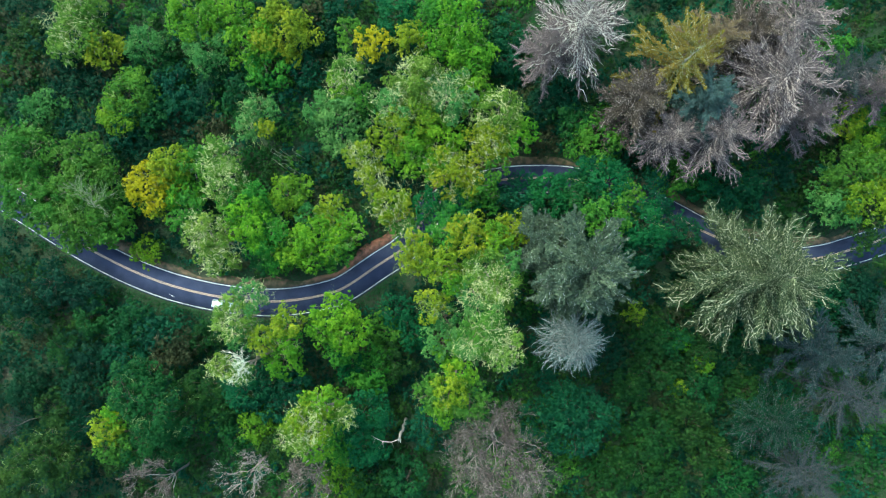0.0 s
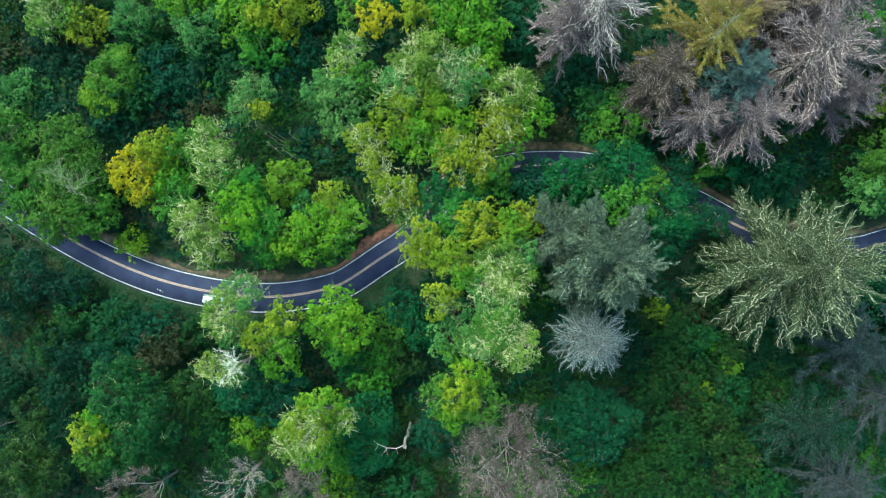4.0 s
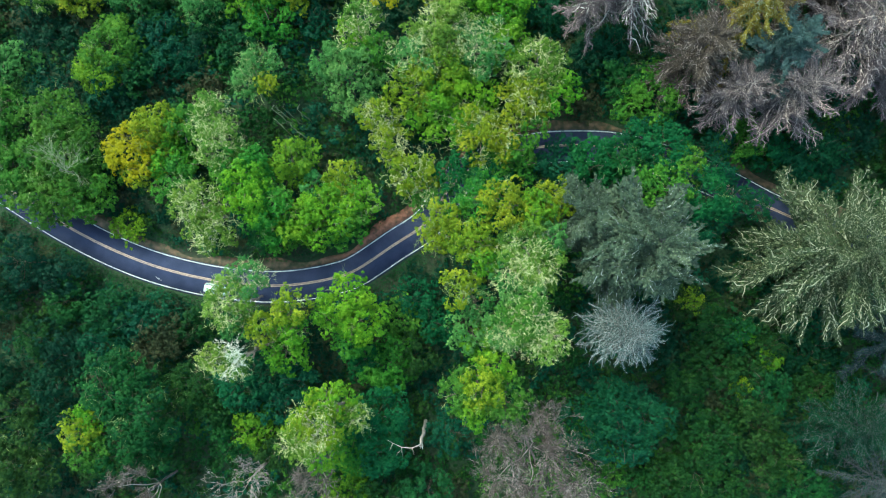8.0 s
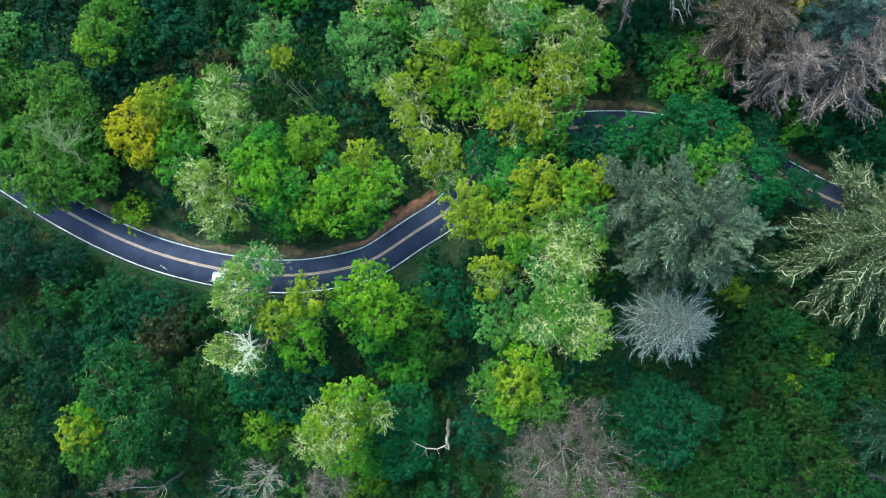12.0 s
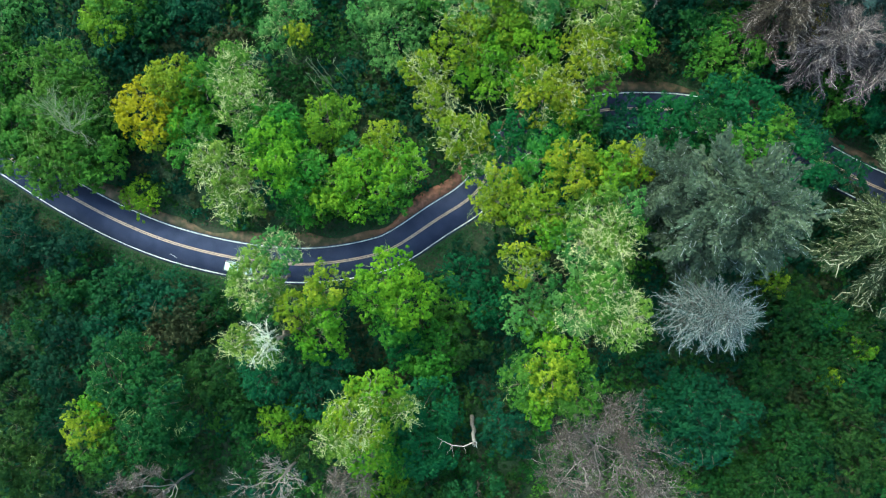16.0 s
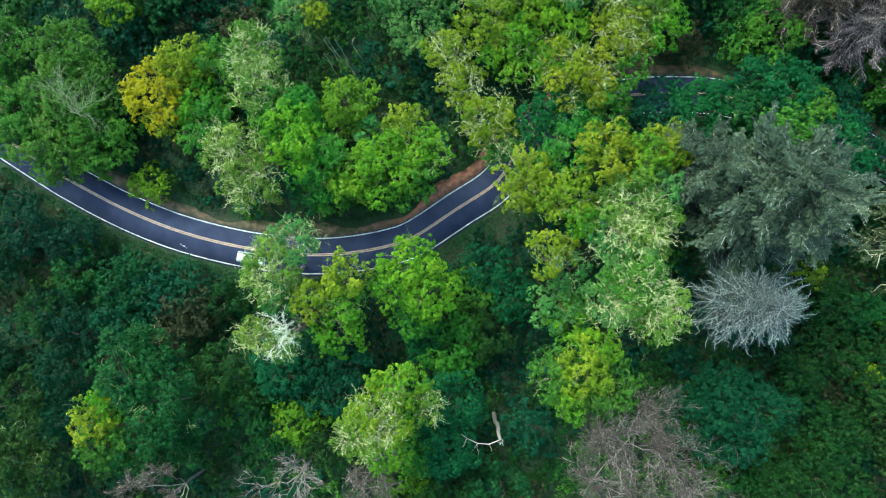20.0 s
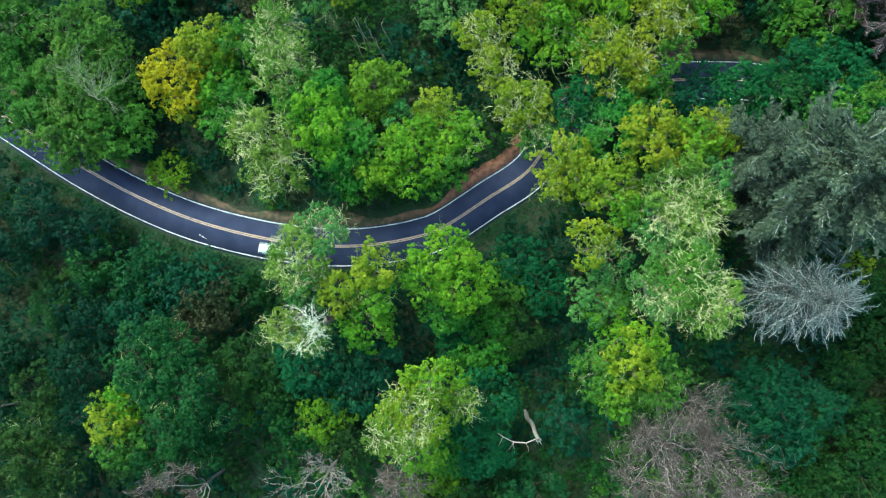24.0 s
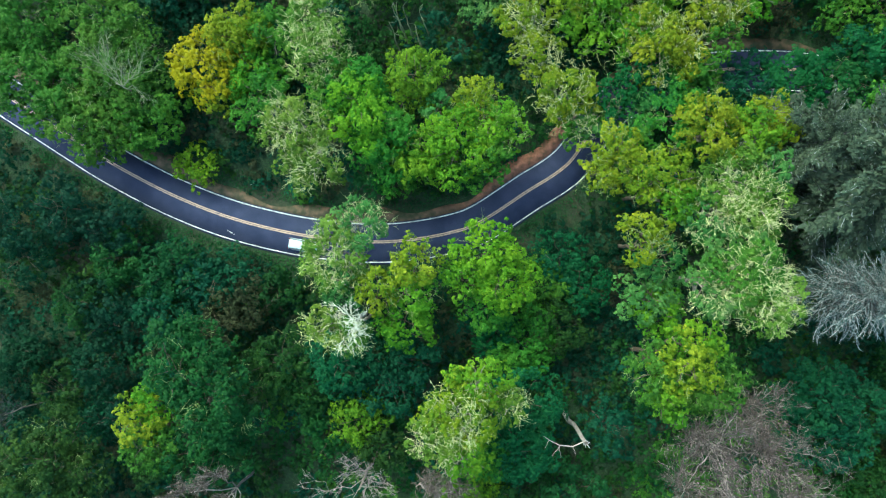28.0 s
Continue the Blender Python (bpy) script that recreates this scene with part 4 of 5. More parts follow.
broadleaf("broadleaf_tree", 34.8, 5.6, "broad green crown beside the grey fir", [("green", [(-5.3, 2.6, 13.1, 4.8)]), ("teal", [(3.2, 1.2, 9.8, 5.5)]), ("deep", [(2.1, -3.8, 8.2, 5.1)])], "lichen", 9)
broadleaf("broadleaf_tree", 46.0, 17.5, "bright green tree below the dead firs", [("green", [(0.0, 0.0, 5.5, 4.6)])])
broadleaf("broadleaf_tree", 51.0, 16.4, "bright green tree below the dead firs", [("teal", [(0.0, 0.0, 4.7, 4.4)])])
broadleaf("broadleaf_tree", 41.7, 16.4, "bright green tree below the dead firs", [("deep", [(0.0, 0.0, 4.9, 4.2)])])
broadleaf("broadleaf_tree", 60.4, 15.3, "dark teal tree in the shade of the firs", [("deep", [(0.0, 0.0, 4.1, 5.2)])])
broadleaf("broadleaf_tree", 66.2, 17.6, "dark teal tree in the shade of the firs", [("dark", [(0.0, 0.0, 4.1, 5.2)])])
broadleaf("broadleaf_tree", 57.2, 13.0, "dark teal tree in the shade of the firs", [("deep", [(0.0, 0.0, 3.9, 4.1)])])
broadleaf("broadleaf_tree", 80.1, 16.1, "olive-lime tree with yellow shoots", [("fern", [(-1.0, 1.6, 10.1, 6.6)]), ("gold", [(2.0, -4.0, 10.9, 5.5)]), ("sage", [(-3.1, -3.8, 8.4, 6.1)]), ("lime", [(2.2, 6.2, 9.6, 4.5)])], "lichen", 18)
broadleaf("broadleaf_tree", 75.9, 41.9, "yellow-green tree between the dead firs", [("green", [(0.0, 0.0, 8.8, 4.3)])])
broadleaf("broadleaf_tree", 80.8, 28.7, "yellow-green tree between the dead firs", [("gold", [(-2.3, -0.7, 9.8, 4.2)]), ("green", [(2.3, 0.7, 8.4, 4.7)])])
broadleaf("broadleaf_tree", 87.2, 4.5, "dense olive tree at the wood's edge", [("olive", [(0.0, 0.0, 9.0, 6.6)])])
broadleaf("broadleaf_tree", 88.6, 23.4, "dense olive tree at the wood's edge", [("green", [(0.0, 0.0, 9.0, 6.6)])])
broadleaf("broadleaf_tree", -7.1, 1.5, "gold-green tree hanging over the road", [("gold", [(-0.5, 0.7, 15.1, 3.9), (-1.7, -2.0, 13.6, 3.3)]), ("green", [(2.2, 1.3, 13.6, 3.3)])], "lichen", 27)
broadleaf("broadleaf_tree", 5.2, 5.2, "lime-green crown with dense foliage", [("gold", [(-2.5, -0.4, 18.4, 4.7), (5.5, 0.7, 17.3, 3.6)]), ("green", [(-5.7, 1.2, 17.0, 4.0)]), ("lime", [(2.7, -1.5, 17.9, 4.2)])], "lichen", 14)
broadleaf("broadleaf_tree", -2.1, -1.9, "bright lime tree with yellowing boughs", [("gold", [(0.6, 0.9, 17.0, 4.0), (-2.7, 0.9, 15.8, 3.0)]), ("lime", [(2.1, -1.8, 16.5, 3.4)])], "lichen", 12)
broadleaf("broadleaf_tree", 6.8, -3.5, "lichen-pale tree with a soft grey crown", [("pale", [(-1.1, 1.5, 18.6, 4.5), (1.0, -1.7, 18.6, 4.5)]), ("sage", [(-3.1, -2.8, 17.2, 3.8), (3.2, 3.0, 18.2, 3.7)])], "lichen", 161)
broadleaf("broadleaf_tree", -2.8, -9.7, "small gold tree with twiggy top", [("gold", [(-1.2, 1.2, 16.3, 3.6)]), ("sage", [(1.2, -1.2, 14.7, 3.0)])], "lichen", 23)
broadleaf("broadleaf_tree", 5.9, -13.8, "bleached-twig tree with pale foliage", [("fern", [(0.2, 0.7, 21.2, 5.0)]), ("pale", [(2.8, -2.5, 20.8, 4.2)]), ("sage", [(-2.8, -1.6, 20.1, 3.9), (-0.2, 3.4, 19.1, 3.9)])], "lichen", 252)
broadleaf("broadleaf_tree", -1.3, -16.9, "green understorey tree below the pale tree", [("sage", [(-0.8, 0.9, 11.5, 4.6)]), ("lime", [(0.8, -0.9, 11.0, 4.0)])])
broadleaf("broadleaf_tree", -0.7, -24.6, "bright yellow-green round tree", [("gold", [(-0.2, 1.3, 21.5, 4.0)]), ("fern", [(-3.3, -0.1, 19.9, 4.1), (3.6, -1.6, 18.4, 4.7)]), ("lime", [(-1.8, -2.9, 19.1, 3.9), (1.8, 3.3, 19.4, 3.5)])], "lichen", 18)
broadleaf("broadleaf_tree", -42.3, -11.2, "lichened tree standing over the road edge", [("pale", [(-1.3, -0.3, 12.6, 4.8)]), ("sage", [(2.1, 4.1, 13.3, 3.9), (-0.7, -3.8, 11.9, 3.3)])], "lichen", 120)
broadleaf("broadleaf_tree", -34.6, -16.1, "lime tree with a pale twiggy top", [("gold", [(-3.1, 0.6, 12.5, 3.7), (1.6, 4.0, 13.4, 3.7)]), ("lime", [(1.3, 0.1, 12.7, 3.5), (0.2, -4.7, 10.3, 4.2)])], "lichen", 36)
broadleaf("broadleaf_tree", -23.7, -14.4, "vivid green tree beside the road", [("vivid", [(-0.2, 3.4, 11.7, 4.8), (2.4, -0.1, 10.8, 4.9)]), ("lime", [(-2.5, 0.5, 11.6, 3.8)]), ("green", [(0.3, -3.8, 8.6, 4.1)])], "lichen", 5)
broadleaf("broadleaf_tree", -25.7, -30.7, "pale lime tree with bare twig tips", [("gold", [(-1.2, 0.7, 19.3, 4.9)]), ("pale", [(-4.0, -2.1, 19.2, 3.7), (4.6, 1.7, 18.0, 2.7)]), ("lime", [(1.2, 4.2, 19.1, 3.9), (-0.6, -4.4, 18.2, 3.7)])], "lichen", 161)
broadleaf("broadleaf_tree", -20.2, -35.6, "blue-green spreading understorey tree", [("teal", [(1.7, 4.1, 9.3, 5.6), (1.4, -2.1, 7.5, 5.7)]), ("green", [(-3.1, -2.0, 8.6, 4.1)])])
broadleaf("broadleaf_tree", -41.7, -27.0, "low teal tree under the crowns", [("deep", [(0.0, 0.0, 4.5, 6.0)])])
broadleaf("broadleaf_tree", -36.8, -30.4, "low teal tree under the crowns", [("deep", [(0.0, 0.0, 5.5, 4.6)])])
broadleaf("broadleaf_tree", -33.3, -25.7, "low teal tree under the crowns", [("deep", [(0.0, 0.0, 6.1, 3.9)])])
broadleaf("broadleaf_tree", -63.8, -32.5, "large green tree with a yellow-green flank", [("moss", [(-0.0, 6.2, 12.9, 5.6), (4.4, 1.5, 11.3, 6.5), (4.6, -5.0, 8.9, 4.9), (-0.0, -5.8, 10.2, 4.5), (1.0, 9.4, 10.2, 4.5)]), ("gold", [(-5.4, -1.0, 12.4, 3.6)]), ("lime", [(-3.6, 1.4, 12.2, 3.6)]), ("fern", [(-4.4, -4.6, 11.4, 4.2)])], "lichen", 40)
broadleaf("broadleaf_tree", -83.8, -41.0, "green tree at the forest floor's edge", [("olive", [(-0.3, 1.0, 10.3, 5.5), (-4.3, -3.3, 9.3, 5.6), (3.8, -1.6, 7.9, 5.1), (0.8, 3.9, 7.4, 4.6)])], "lichen", 23)
# Low fill trees in dark leaf kinds, so the shade here is in the colour.
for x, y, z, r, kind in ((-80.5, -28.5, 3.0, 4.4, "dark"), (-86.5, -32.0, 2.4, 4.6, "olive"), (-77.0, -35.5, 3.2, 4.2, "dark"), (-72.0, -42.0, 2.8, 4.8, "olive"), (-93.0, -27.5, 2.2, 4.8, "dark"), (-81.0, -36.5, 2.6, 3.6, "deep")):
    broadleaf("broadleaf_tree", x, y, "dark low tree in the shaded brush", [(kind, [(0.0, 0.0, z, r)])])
broadleaf("broadleaf_tree", -85.2, -4.7, "sage understorey tree with ragged crown", [("dark", [(0.0, 0.0, 5.5, 4.6)])])
broadleaf("broadleaf_tree", -92.7, -7.1, "sage understorey tree with ragged crown", [("dark", [(0.0, 0.0, 3.7, 5.8)])])
broadleaf("broadleaf_tree", -91.3, -12.0, "sage understorey tree with ragged crown", [("dark", [(0.0, 0.0, 3.7, 4.7)])])
broadleaf("broadleaf_tree", -78.7, -7.4, "dark green round understorey tree", [("dark", [(0.0, 0.0, 3.0, 5.1)])])
broadleaf("broadleaf_tree", -77.9, -12.0, "dark green round understorey tree", [("moss", [(0.0, 0.0, 2.6, 5.0)])])
broadleaf("broadleaf_tree", -69.9, -13.0, "green low tree by the roadside", [("moss", [(0.0, 0.0, 2.8, 4.7)])])
broadleaf("broadleaf_tree", -72.1, -15.7, "green low tree by the roadside", [("moss", [(0.0, 0.0, 2.2, 4.3)])])
broadleaf("broadleaf_tree", -62.1, -14.6, "blue-green low tree by the roadside", [("deep", [(0.0, 0.0, 2.3, 4.9)])])
broadleaf("broadleaf_tree", -66.0, -15.1, "blue-green low tree by the roadside", [("deep", [(0.0, 0.0, 2.2, 4.3)])])
broadleaf("broadleaf_tree", -58.9, -18.0, "rusty brown shrubby tree on the slope", [("rust", [(0.0, 0.0, 2.9, 4.5)])])
broadleaf("broadleaf_tree", -53.8, -16.9, "rusty brown shrubby tree on the slope", [("olive", [(0.0, 0.0, 2.2, 4.3)])])
broadleaf("broadleaf_tree", -62.8, -21.7, "rusty brown shrubby tree on the slope", [("rust", [(0.0, 0.0, 2.7, 3.6)])])
broadleaf("broadleaf_tree", -79.1, -20.5, "teal understorey tree in shade", [("dark", [(0.0, 0.0, 2.2, 5.4)])])
broadleaf("broadleaf_tree", -71.1, -19.8, "teal understorey tree in shade", [("deep", [(0.0, 0.0, 2.4, 5.2)])])
broadleaf("broadleaf_tree", -83.6, -19.1, "teal understorey tree in shade", [("olive", [(0.0, 0.0, 4.6, 3.5)])])
broadleaf("broadleaf_tree", -52.3, -27.0, "olive brown tree among dark brush", [("olive", [(0.0, 0.0, 4.7, 5.8)])], "lichen", 4)
broadleaf("broadleaf_tree", -48.9, -30.6, "olive brown tree among dark brush", [("olive", [(0.0, 0.0, 5.0, 4.2)])])
broadleaf("broadleaf_tree", -55.9, -30.9, "olive brown tree among dark brush", [("olive", [(0.0, 0.0, 4.0, 4.2)])])
broadleaf("broadleaf_tree", -41.2, -34.7, "olive-lime shrubby tree in the brush", [("lime", [(0.0, 0.0, 4.6, 4.7)])])
broadleaf("broadleaf_tree", -45.7, -36.8, "olive-lime shrubby tree in the brush", [("moss", [(0.0, 0.0, 3.7, 4.7)])])
broadleaf("broadleaf_tree", -38.5, -39.1, "olive-lime shrubby tree in the brush", [("olive", [(0.0, 0.0, 3.9, 4.5)])])
broadleaf("broadleaf_tree", -17.2, -23.7, "low green thicket on the slope", [("green", [(0.0, 0.0, 2.8, 5.9)])])
broadleaf("broadleaf_tree", -12.4, -21.3, "low green thicket on the slope", [("olive", [(0.0, 0.0, 3.3, 4.9)])])
broadleaf("broadleaf_tree", -22.0, -22.6, "low green thicket on the slope", [("teal", [(0.0, 0.0, 3.3, 4.0)])])
broadleaf("broadleaf_tree", -12.5, -11.9, "teal sapling clump by the road", [("teal", [(0.0, 0.0, 2.4, 4.7)])])
broadleaf("broadleaf_tree", -15.0, -15.6, "teal sapling clump by the road", [("green", [(0.0, 0.0, 1.8, 4.8)])])
broadleaf("broadleaf_tree", -8.9, -15.5, "teal sapling clump by the road", [("teal", [(0.0, 0.0, 2.6, 4.5)])])
broadleaf("broadleaf_tree", -18.3, -46.2, "green thicket near the fallen stem", [("olive", [(0.0, 0.0, 2.8, 5.9)])])
broadleaf("broadleaf_tree", -24.2, -47.3, "green thicket near the fallen stem", [("lime", [(0.0, 0.0, 3.2, 5.3)])])
broadleaf("broadleaf_tree", -9.9, -45.4, "green thicket near the fallen stem", [("moss", [(0.0, 0.0, 5.1, 5.2)])])
broadleaf("broadleaf_tree", -6.4, -34.8, "green thicket near the fallen stem", [("deep", [(0.0, 0.0, 5.9, 4.2)])])
broadleaf("broadleaf_tree", 25.0, -30.6, "blue-green tree in the hollow", [("deep", [(-2.9, 1.2, 7.4, 6.2), (2.9, -1.2, 7.4, 5.4)])])
broadleaf("broadleaf_tree", 17.9, -32.8, "blue-green tree in the hollow", [("deep", [(0.0, 0.0, 6.1, 5.2)])])
broadleaf("broadleaf_tree", 24.8, -35.7, "blue-green tree in the hollow", [("deep", [(0.0, 0.0, 5.7, 5.7)])])
broadleaf("broadleaf_tree", 41.0, -15.4, "olive understorey tree with yellow leaves", [("olive", [(0.0, 0.0, 2.8, 4.3)])])
broadleaf("broadleaf_tree", 45.7, -16.6, "olive understorey tree with yellow leaves", [("moss", [(0.0, 0.0, 2.8, 4.3)])])
broadleaf("broadleaf_tree", 37.7, -11.9, "olive understorey tree with yellow leaves", [("olive", [(0.0, 0.0, 2.0, 4.1)])])
broadleaf("broadleaf_tree", 52.0, -19.5, "lime sapling in the brush", [("olive", [(0.0, 0.0, 3.3, 3.6)])])
broadleaf("broadleaf_tree", 48.9, -23.8, "lime sapling in the brush", [("olive", [(0.0, 0.0, 1.8, 4.3)])])
broadleaf("broadleaf_tree", 45.4, -27.1, "lime sapling in the brush", [("olive", [(0.0, 0.0, 3.7, 3.1)])])
broadleaf("broadleaf_tree", 41.0, -23.7, "dusty green understorey tree in brush", [("olive", [(0.0, 0.0, 1.9, 5.5)])])
broadleaf("broadleaf_tree", 36.5, -27.5, "dusty green understorey tree in brush", [("olive", [(0.0, 0.0, 1.6, 4.5)])])
broadleaf("broadleaf_tree", 51.6, -28.4, "dusty green understorey tree in brush", [("moss", [(0.0, 0.0, 2.0, 5.3)])])
broadleaf("broadleaf_tree", 42.2, -36.8, "olive-green thicket of low trees", [("olive", [(0.0, 0.0, 1.1, 6.5)])])
broadleaf("broadleaf_tree", 48.8, -34.1, "olive-green thicket of low trees", [("olive", [(0.0, 0.0, 2.6, 5.9)])])
broadleaf("broadleaf_tree", 38.6, -42.7, "olive-green thicket of low trees", [("olive", [(0.0, 0.0, 1.6, 5.9)])])
broadleaf("broadleaf_tree", 53.9, -40.2, "olive-green thicket of low trees", [("olive", [(0.0, 0.0, 1.7, 5.7)])])
broadleaf("broadleaf_tree", 59.7, -21.7, "dark olive shrub cover on the slope", [("dark", [(0.0, 0.0, -0.5, 6.0)])])
broadleaf("broadleaf_tree", 61.9, -27.6, "dark olive shrub cover on the slope", [("olive", [(0.0, 0.0, 0.0, 5.3)])])
broadleaf("broadleaf_tree", 33.2, -44.5, "dark olive shrub cover on the slope", [("olive", [(0.0, 0.0, -0.1, 5.4)])])
broadleaf("broadleaf_tree", 44.7, -47.7, "dark olive shrub cover on the slope", [("olive", [(0.0, 0.0, 1.0, 5.4)])])
broadleaf("broadleaf_tree", 57.4, -46.1, "dark olive shrub cover on the slope", [("moss", [(0.0, 0.0, 1.6, 5.9)])])
broadleaf("broadleaf_tree", 84.8, -7.1, "dark blue-green tree behind the firs", [("dark", [(0.0, 0.0, 1.1, 6.5)])])
broadleaf("broadleaf_tree", 80.5, -9.5, "dark blue-green tree behind the firs", [("deep", [(0.0, 0.0, 1.0, 5.4)])])
broadleaf("broadleaf_tree", 88.2, -15.5, "dark blue-green tree behind the firs", [("dark", [(0.0, 0.0, 0.5, 6.0)])])
broadleaf("broadleaf_tree", -93.2, 49.1, "dark shaded tree in the hollow", [("olive", [(0.0, 0.0, 2.2, 4.7)])])
broadleaf("broadleaf_tree", -85.6, 40.7, "dark shaded tree in the hollow", [("dark", [(0.0, 0.0, 1.0, 5.4)])])
broadleaf("broadleaf_tree", -95.6, 40.8, "dark shaded tree in the hollow", [("rust", [(0.0, 0.0, 1.0, 5.4)])])
broadleaf("broadleaf_tree", -80.5, 38.2, "dark shaded tree in the hollow", [("dark", [(0.0, 0.0, 1.4, 4.8)])])
broadleaf("broadleaf_tree", -85.4, 29.0, "dark shaded tree in the hollow", [("deep", [(0.0, 0.0, 1.2, 5.0)])])
broadleaf("broadleaf_tree", -54.5, 34.4, "low dark green tree in the hollow", [("dark", [(0.0, 0.0, 0.9, 5.5)])])
broadleaf("broadleaf_tree", -53.1, 28.2, "low dark green tree in the hollow", [("rust", [(0.0, 0.0, 1.4, 4.8)])])
broadleaf("broadleaf_tree", -46.3, 41.0, "low dark green tree in the hollow", [("deep", [(0.0, 0.0, 3.9, 3.5)])])
broadleaf("broadleaf_tree", -27.9, 48.7, "dark tree in the upper gap", [("dark", [(0.0, 0.0, 2.0, 5.0)])])
broadleaf("broadleaf_tree", -29.7, 53.5, "dark tree in the upper gap", [("rust", [(0.0, 0.0, 2.2, 4.7)])])
broadleaf("broadleaf_tree", -24.7, 54.4, "dark tree in the upper gap", [("deep", [(0.0, 0.0, 3.0, 4.7)])])
broadleaf("broadleaf_tree", 11.5, 42.0, "teal understorey below the pale tree", [("deep", [(0.0, 0.0, 3.0, 4.7)])])
broadleaf("broadleaf_tree", 17.4, 32.2, "teal understorey below the pale tree", [("dark", [(0.0, 0.0, 3.0, 5.3)])])
broadleaf("broadleaf_tree", 23.3, 35.2, "teal understorey below the pale tree", [("deep", [(0.0, 0.0, 3.0, 5.3)])])
broadleaf("broadleaf_tree", 11.4, 47.7, "teal understorey below the pale tree", [("deep", [(0.0, 0.0, 3.7, 4.9)])])
broadleaf("broadleaf_tree", 18.8, 25.4, "teal understorey below the pale tree", [("rust", [(0.0, 0.0, 2.1, 3.8)])])
broadleaf("broadleaf_tree", 1.5, 11.3, "grey-green tree closing over the road", [("sage", [(-4.6, -2.9, 7.3, 4.2)]), ("teal", [(-0.3, 1.2, 6.7, 5.0)]), ("green", [(4.9, 1.7, 6.9, 3.9)])], "lichen", 7)
broadleaf("broadleaf_tree", 8.6, 19.2, "grey-green tree closing over the road", [("green", [(0.0, 0.0, 9.3, 2.9)])])
broadleaf("broadleaf_tree", 19.7, 13.3, "deep green trees shading the road bend", [("teal", [(0.0, 0.0, 6.7, 5.2)])])
broadleaf("broadleaf_tree", 23.7, 13.9, "deep green trees shading the road bend", [("teal", [(0.0, 0.0, 6.9, 5.2)])])
broadleaf("broadleaf_tree", 27.7, 18.5, "deep green trees shading the road bend", [("deep", [(0.0, 0.0, 7.4, 3.4)])])
broadleaf("broadleaf_tree", 44.7, 7.9, "low teal tree beside the far bend", [("deep", [(0.0, 0.0, 6.2, 3.7)])])
broadleaf("broadleaf_tree", 48.6, 5.6, "low teal tree beside the far bend", [("deep", [(0.0, 0.0, 6.6, 3.2)])])
broadleaf("broadleaf_tree", 40.9, 11.5, "low teal tree beside the far bend", [("deep", [(0.0, 0.0, 7.2, 3.7)])])
broadleaf("broadleaf_tree", -41.1, -20.0, "small pale tree with lichened twigs and thin foliage", [("pale", [(-2.2, 0.0, 19.4, 2.8)]), ("fern", [(0.8, -1.2, 18.6, 2.6)])], "lichen", 60)
broadleaf("broadleaf_tree", -43.8, -26.5, "teal tree below the bleached crown", [("teal", [(0.0, 0.0, 7.4, 4.6)])])
broadleaf("shrub", -4.8, -46.9, "brown withered shrub in the brush", [("rust", [(0.0, 0.0, 2.0, 2.6)])])
broadleaf("broadleaf_tree", -9.6, 8.1, "sage tree closing over the hidden bend", [("sage", [(0.0, 0.0, 7.1, 3.2)])])
broadleaf("broadleaf_tree", -5.2, 11.8, "sage tree closing over the hidden bend", [("teal", [(-1.3, -1.1, 9.1, 3.2), (1.3, 1.1, 9.3, 3.0)])], "lichen", 4)
broadleaf("broadleaf_tree", -55.6, 9.6, "green tree filling the canopy beside the yellow tree", [("green", [(1.5, 1.8, 9.0, 3.3), (-1.5, -1.8, 8.5, 2.7)])], "lichen", 4)
broadleaf("broadleaf_tree", -56.1, 19.3, "green tree filling the canopy beside the yellow tree", [("vivid", [(0.0, 0.0, 9.2, 3.1)])])
broadleaf("broadleaf_tree", -45.1, 11.1, "leafy green tree within the roadside clump", [("green", [(0.0, 0.0, 10.7, 3.1)])], "lichen", 3)
broadleaf("broadleaf_tree", -38.0, 8.5, "leafy green tree within the roadside clump", [("green", [(1.3, -1.9, 9.4, 3.4)]), ("vivid", [(-1.3, 1.9, 9.8, 2.9)])], "lichen", 7)
broadleaf("broadleaf_tree", -37.1, 0.2, "green tree at the foot of the clump", [("green", [(2.4, 0.8, 7.9, 3.5)]), ("moss", [(-2.4, -0.8, 8.3, 3.0)])], "lichen", 3)
broadleaf("broadleaf_tree", -30.2, 9.3, "green tree at the foot of the clump", [("sage", [(0.0, 0.0, 8.9, 2.8)])])
broadleaf("broadleaf_tree", 52.5, -22.4, "yellow-green saplings in the brush", [("lime", [(0.0, 0.0, 3.2, 2.4)])])
broadleaf("broadleaf_tree", 46.9, -26.9, "yellow-green saplings in the brush", [("gold", [(0.0, 0.0, 3.2, 2.4)])])
broadleaf("broadleaf_tree", 42.4, -16.2, "yellow-green saplings in the brush", [("olive", [(0.0, 0.0, 3.2, 3.7)])])
broadleaf("broadleaf_tree", 47.3, -17.3, "yellow-green saplings in the brush", [("lime", [(0.0, 0.0, 3.0, 2.6)])])
broadleaf("broadleaf_tree", 37.7, -11.3, "yellow-green saplings in the brush", [("gold", [(0.0, 0.0, 4.2, 2.4)])])
conifer(23.7, 43.9, 27.0, 11.4, "bleached", "dead fir with long bleached bare branches")
conifer(18.5, 40.8, 23.0, 7.5, "mauve", "dead fir with mauve-grey twigs")
conifer(42.2, 36.4, 30.0, 12.0, "amber", "fir with long amber-green drooping boughs")
conifer(47.6, 41.0, 27.0, 7.8, "rusty", "rust-brown fir with amber needles")
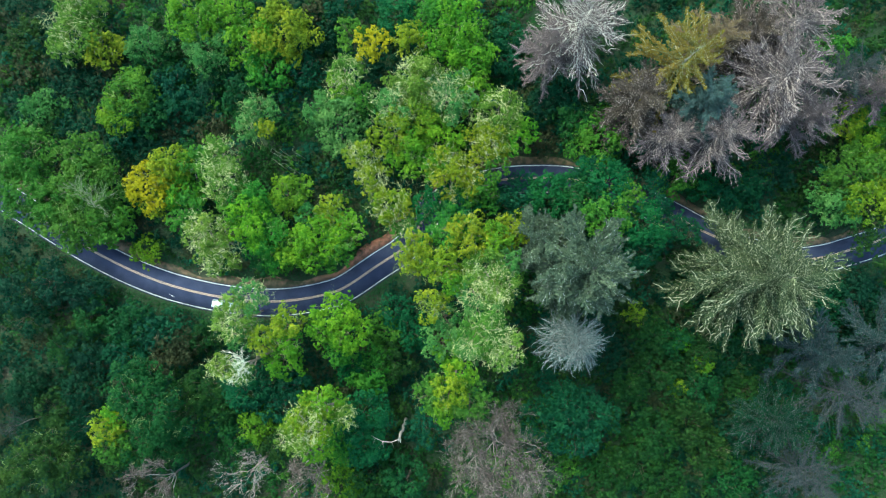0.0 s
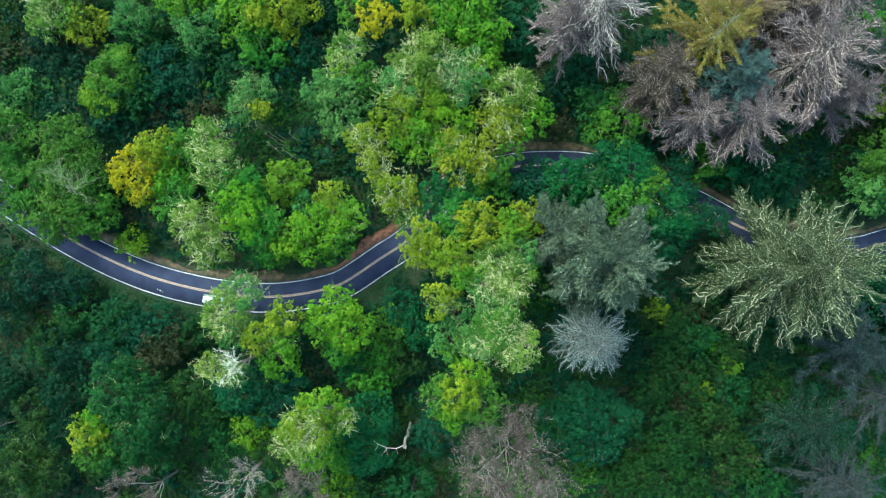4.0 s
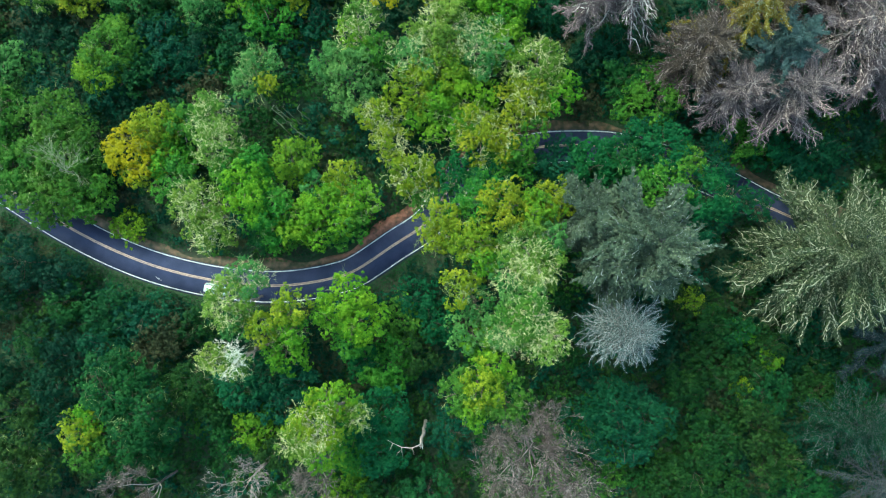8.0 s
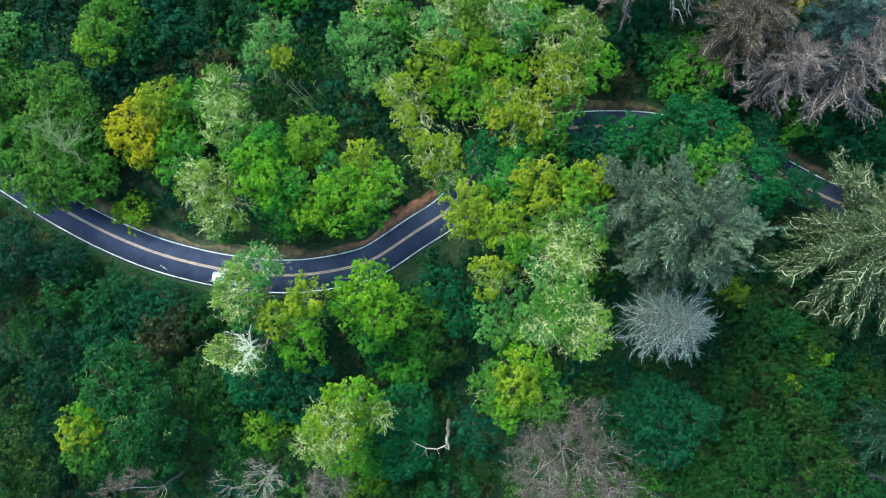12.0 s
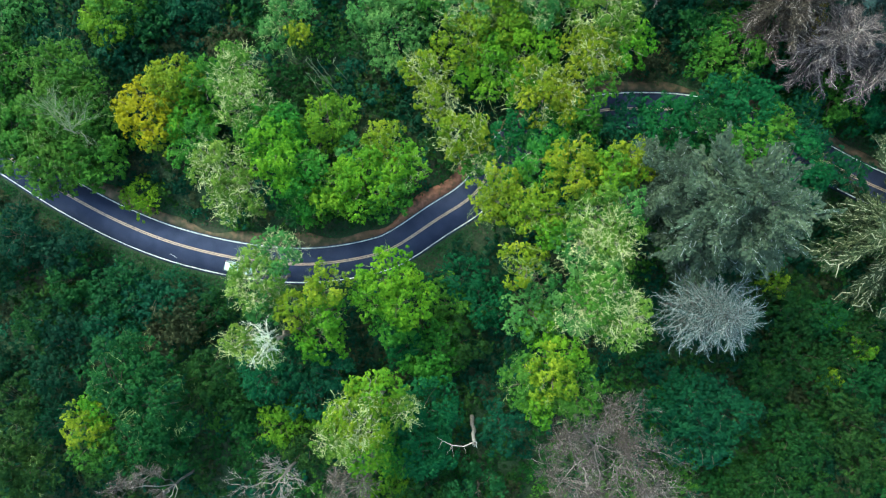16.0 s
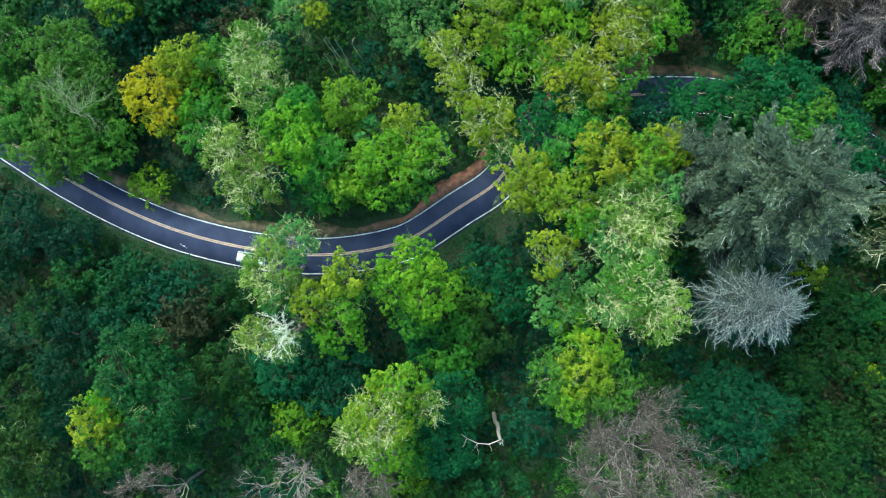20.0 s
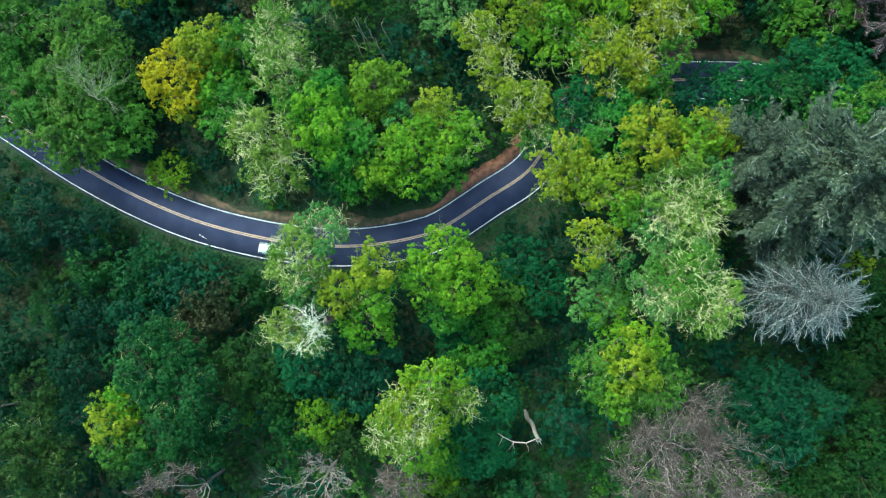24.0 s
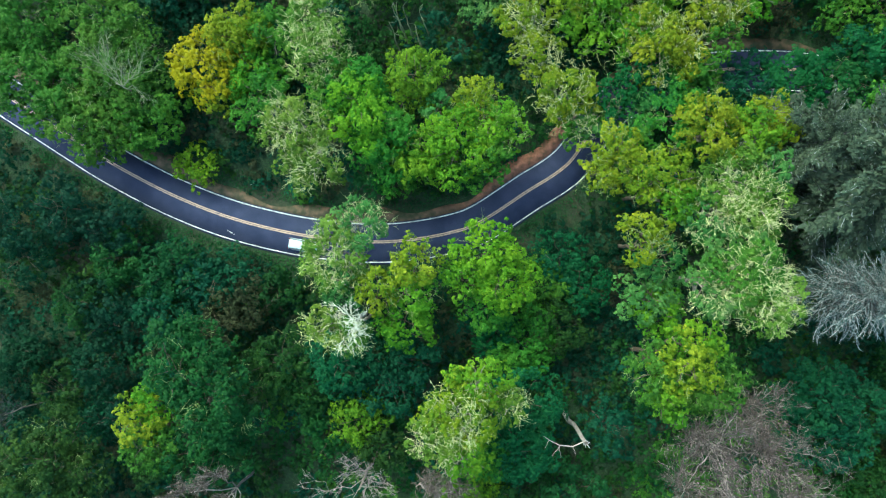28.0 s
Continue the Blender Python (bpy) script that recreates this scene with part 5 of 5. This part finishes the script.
conifer(35.0, 30.6, 23.0, 9.3, "russet", "dead brown fir beside the amber fir")
conifer(59.6, 33.4, 28.0, 13.4, "pink", "dead fir with pinkish grey branches")
conifer(41.9, 24.2, 20.0, 8.4, "pink", "bare fir with mauve-grey twigs")
conifer(46.6, 29.6, 27.0, 6.6, "slate", "slate-green fir between dead firs")
conifer(50.3, 23.6, 23.0, 9.6, "pink", "dead pinkish grey fir with drooping twigs")
conifer(66.8, 27.1, 24.0, 7.2, "mauve", "dead fir with bluish grey twigs")
conifer(62.6, 43.6, 28.0, 10.3, "pink", "dead pinkish fir with bare boughs")
conifer(74.3, 35.1, 24.0, 8.3, "gloom", "dead dark fir with grey twigs")
conifer(56.1, 43.2, 22.0, 9.4, "russet", "brown fir with withered needles")
conifer(22.8, -1.3, 34.0, 12.1, "needle", "tall grey-green fir with twisted boughs")
conifer(16.2, 3.1, 24.0, 7.7, "needle", "thin grey fir with sparse needles")
conifer(22.0, -15.2, 26.5, 7.4, "silver", "dead fir with silver-grey twigs")
conifer(57.6, -3.0, 29.5, 16.6, "straw", "large straw-green fir beside the road")
# Shade and dusk firs: needles coloured dark in place of cast shade.
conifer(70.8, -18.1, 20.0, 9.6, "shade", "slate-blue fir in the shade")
conifer(75.0, -25.8, 24.0, 9.9, "gloom", "dead dark grey fir")
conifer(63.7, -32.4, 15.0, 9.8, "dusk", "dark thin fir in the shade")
conifer(68.7, -41.9, 18.0, 9.1, "gloom", "dead grey fir with bare top")
conifer(82.1, 32.4, 26.0, 8.7, "mauve", "dead mauve-grey fir with bare boughs")
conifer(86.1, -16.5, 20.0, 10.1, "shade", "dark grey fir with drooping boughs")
bare_tree(-73.2, 11.3, 14.2, 6.6, "paletop", "grey leafless branches standing above a dark crown")
bare_stems(-34.5, 20.0, "slender pale bare stems leaning in a dark gap")
bare_tree(-40.0, -20.0, 21.0, 4.1, "whitebare", "bleached white dead tree with crooked forked twigs")
bare_tree(8.0, -37.0, 22.0, 11.2, "brownbare", "leafless brown tree with many upright branches")
bare_tree(-58.4, -44.5, 19.0, 6.4, "plumbare", "leafless tree with grey-brown twigs")
bare_tree(-39.7, -41.3, 21.0, 7.3, "palebare", "leafless pale tree with forked branches")
bare_tree(-28.0, -43.5, 19.0, 6.6, "plumbare", "leafless twiggy tree, brown and dry")
bare_tree(-91.4, -34.6, 12.0, 5.1, "duskbare", "leafless dark twiggy tree")
snag(-10.8, -35.1, 14.5)
fallen_branch(-59.6, -0.5, 27, 2.4)
estate_car(-51.0, -9.9, -10)
build_verge_grass()
build_far_wood()
build_undergrowth()
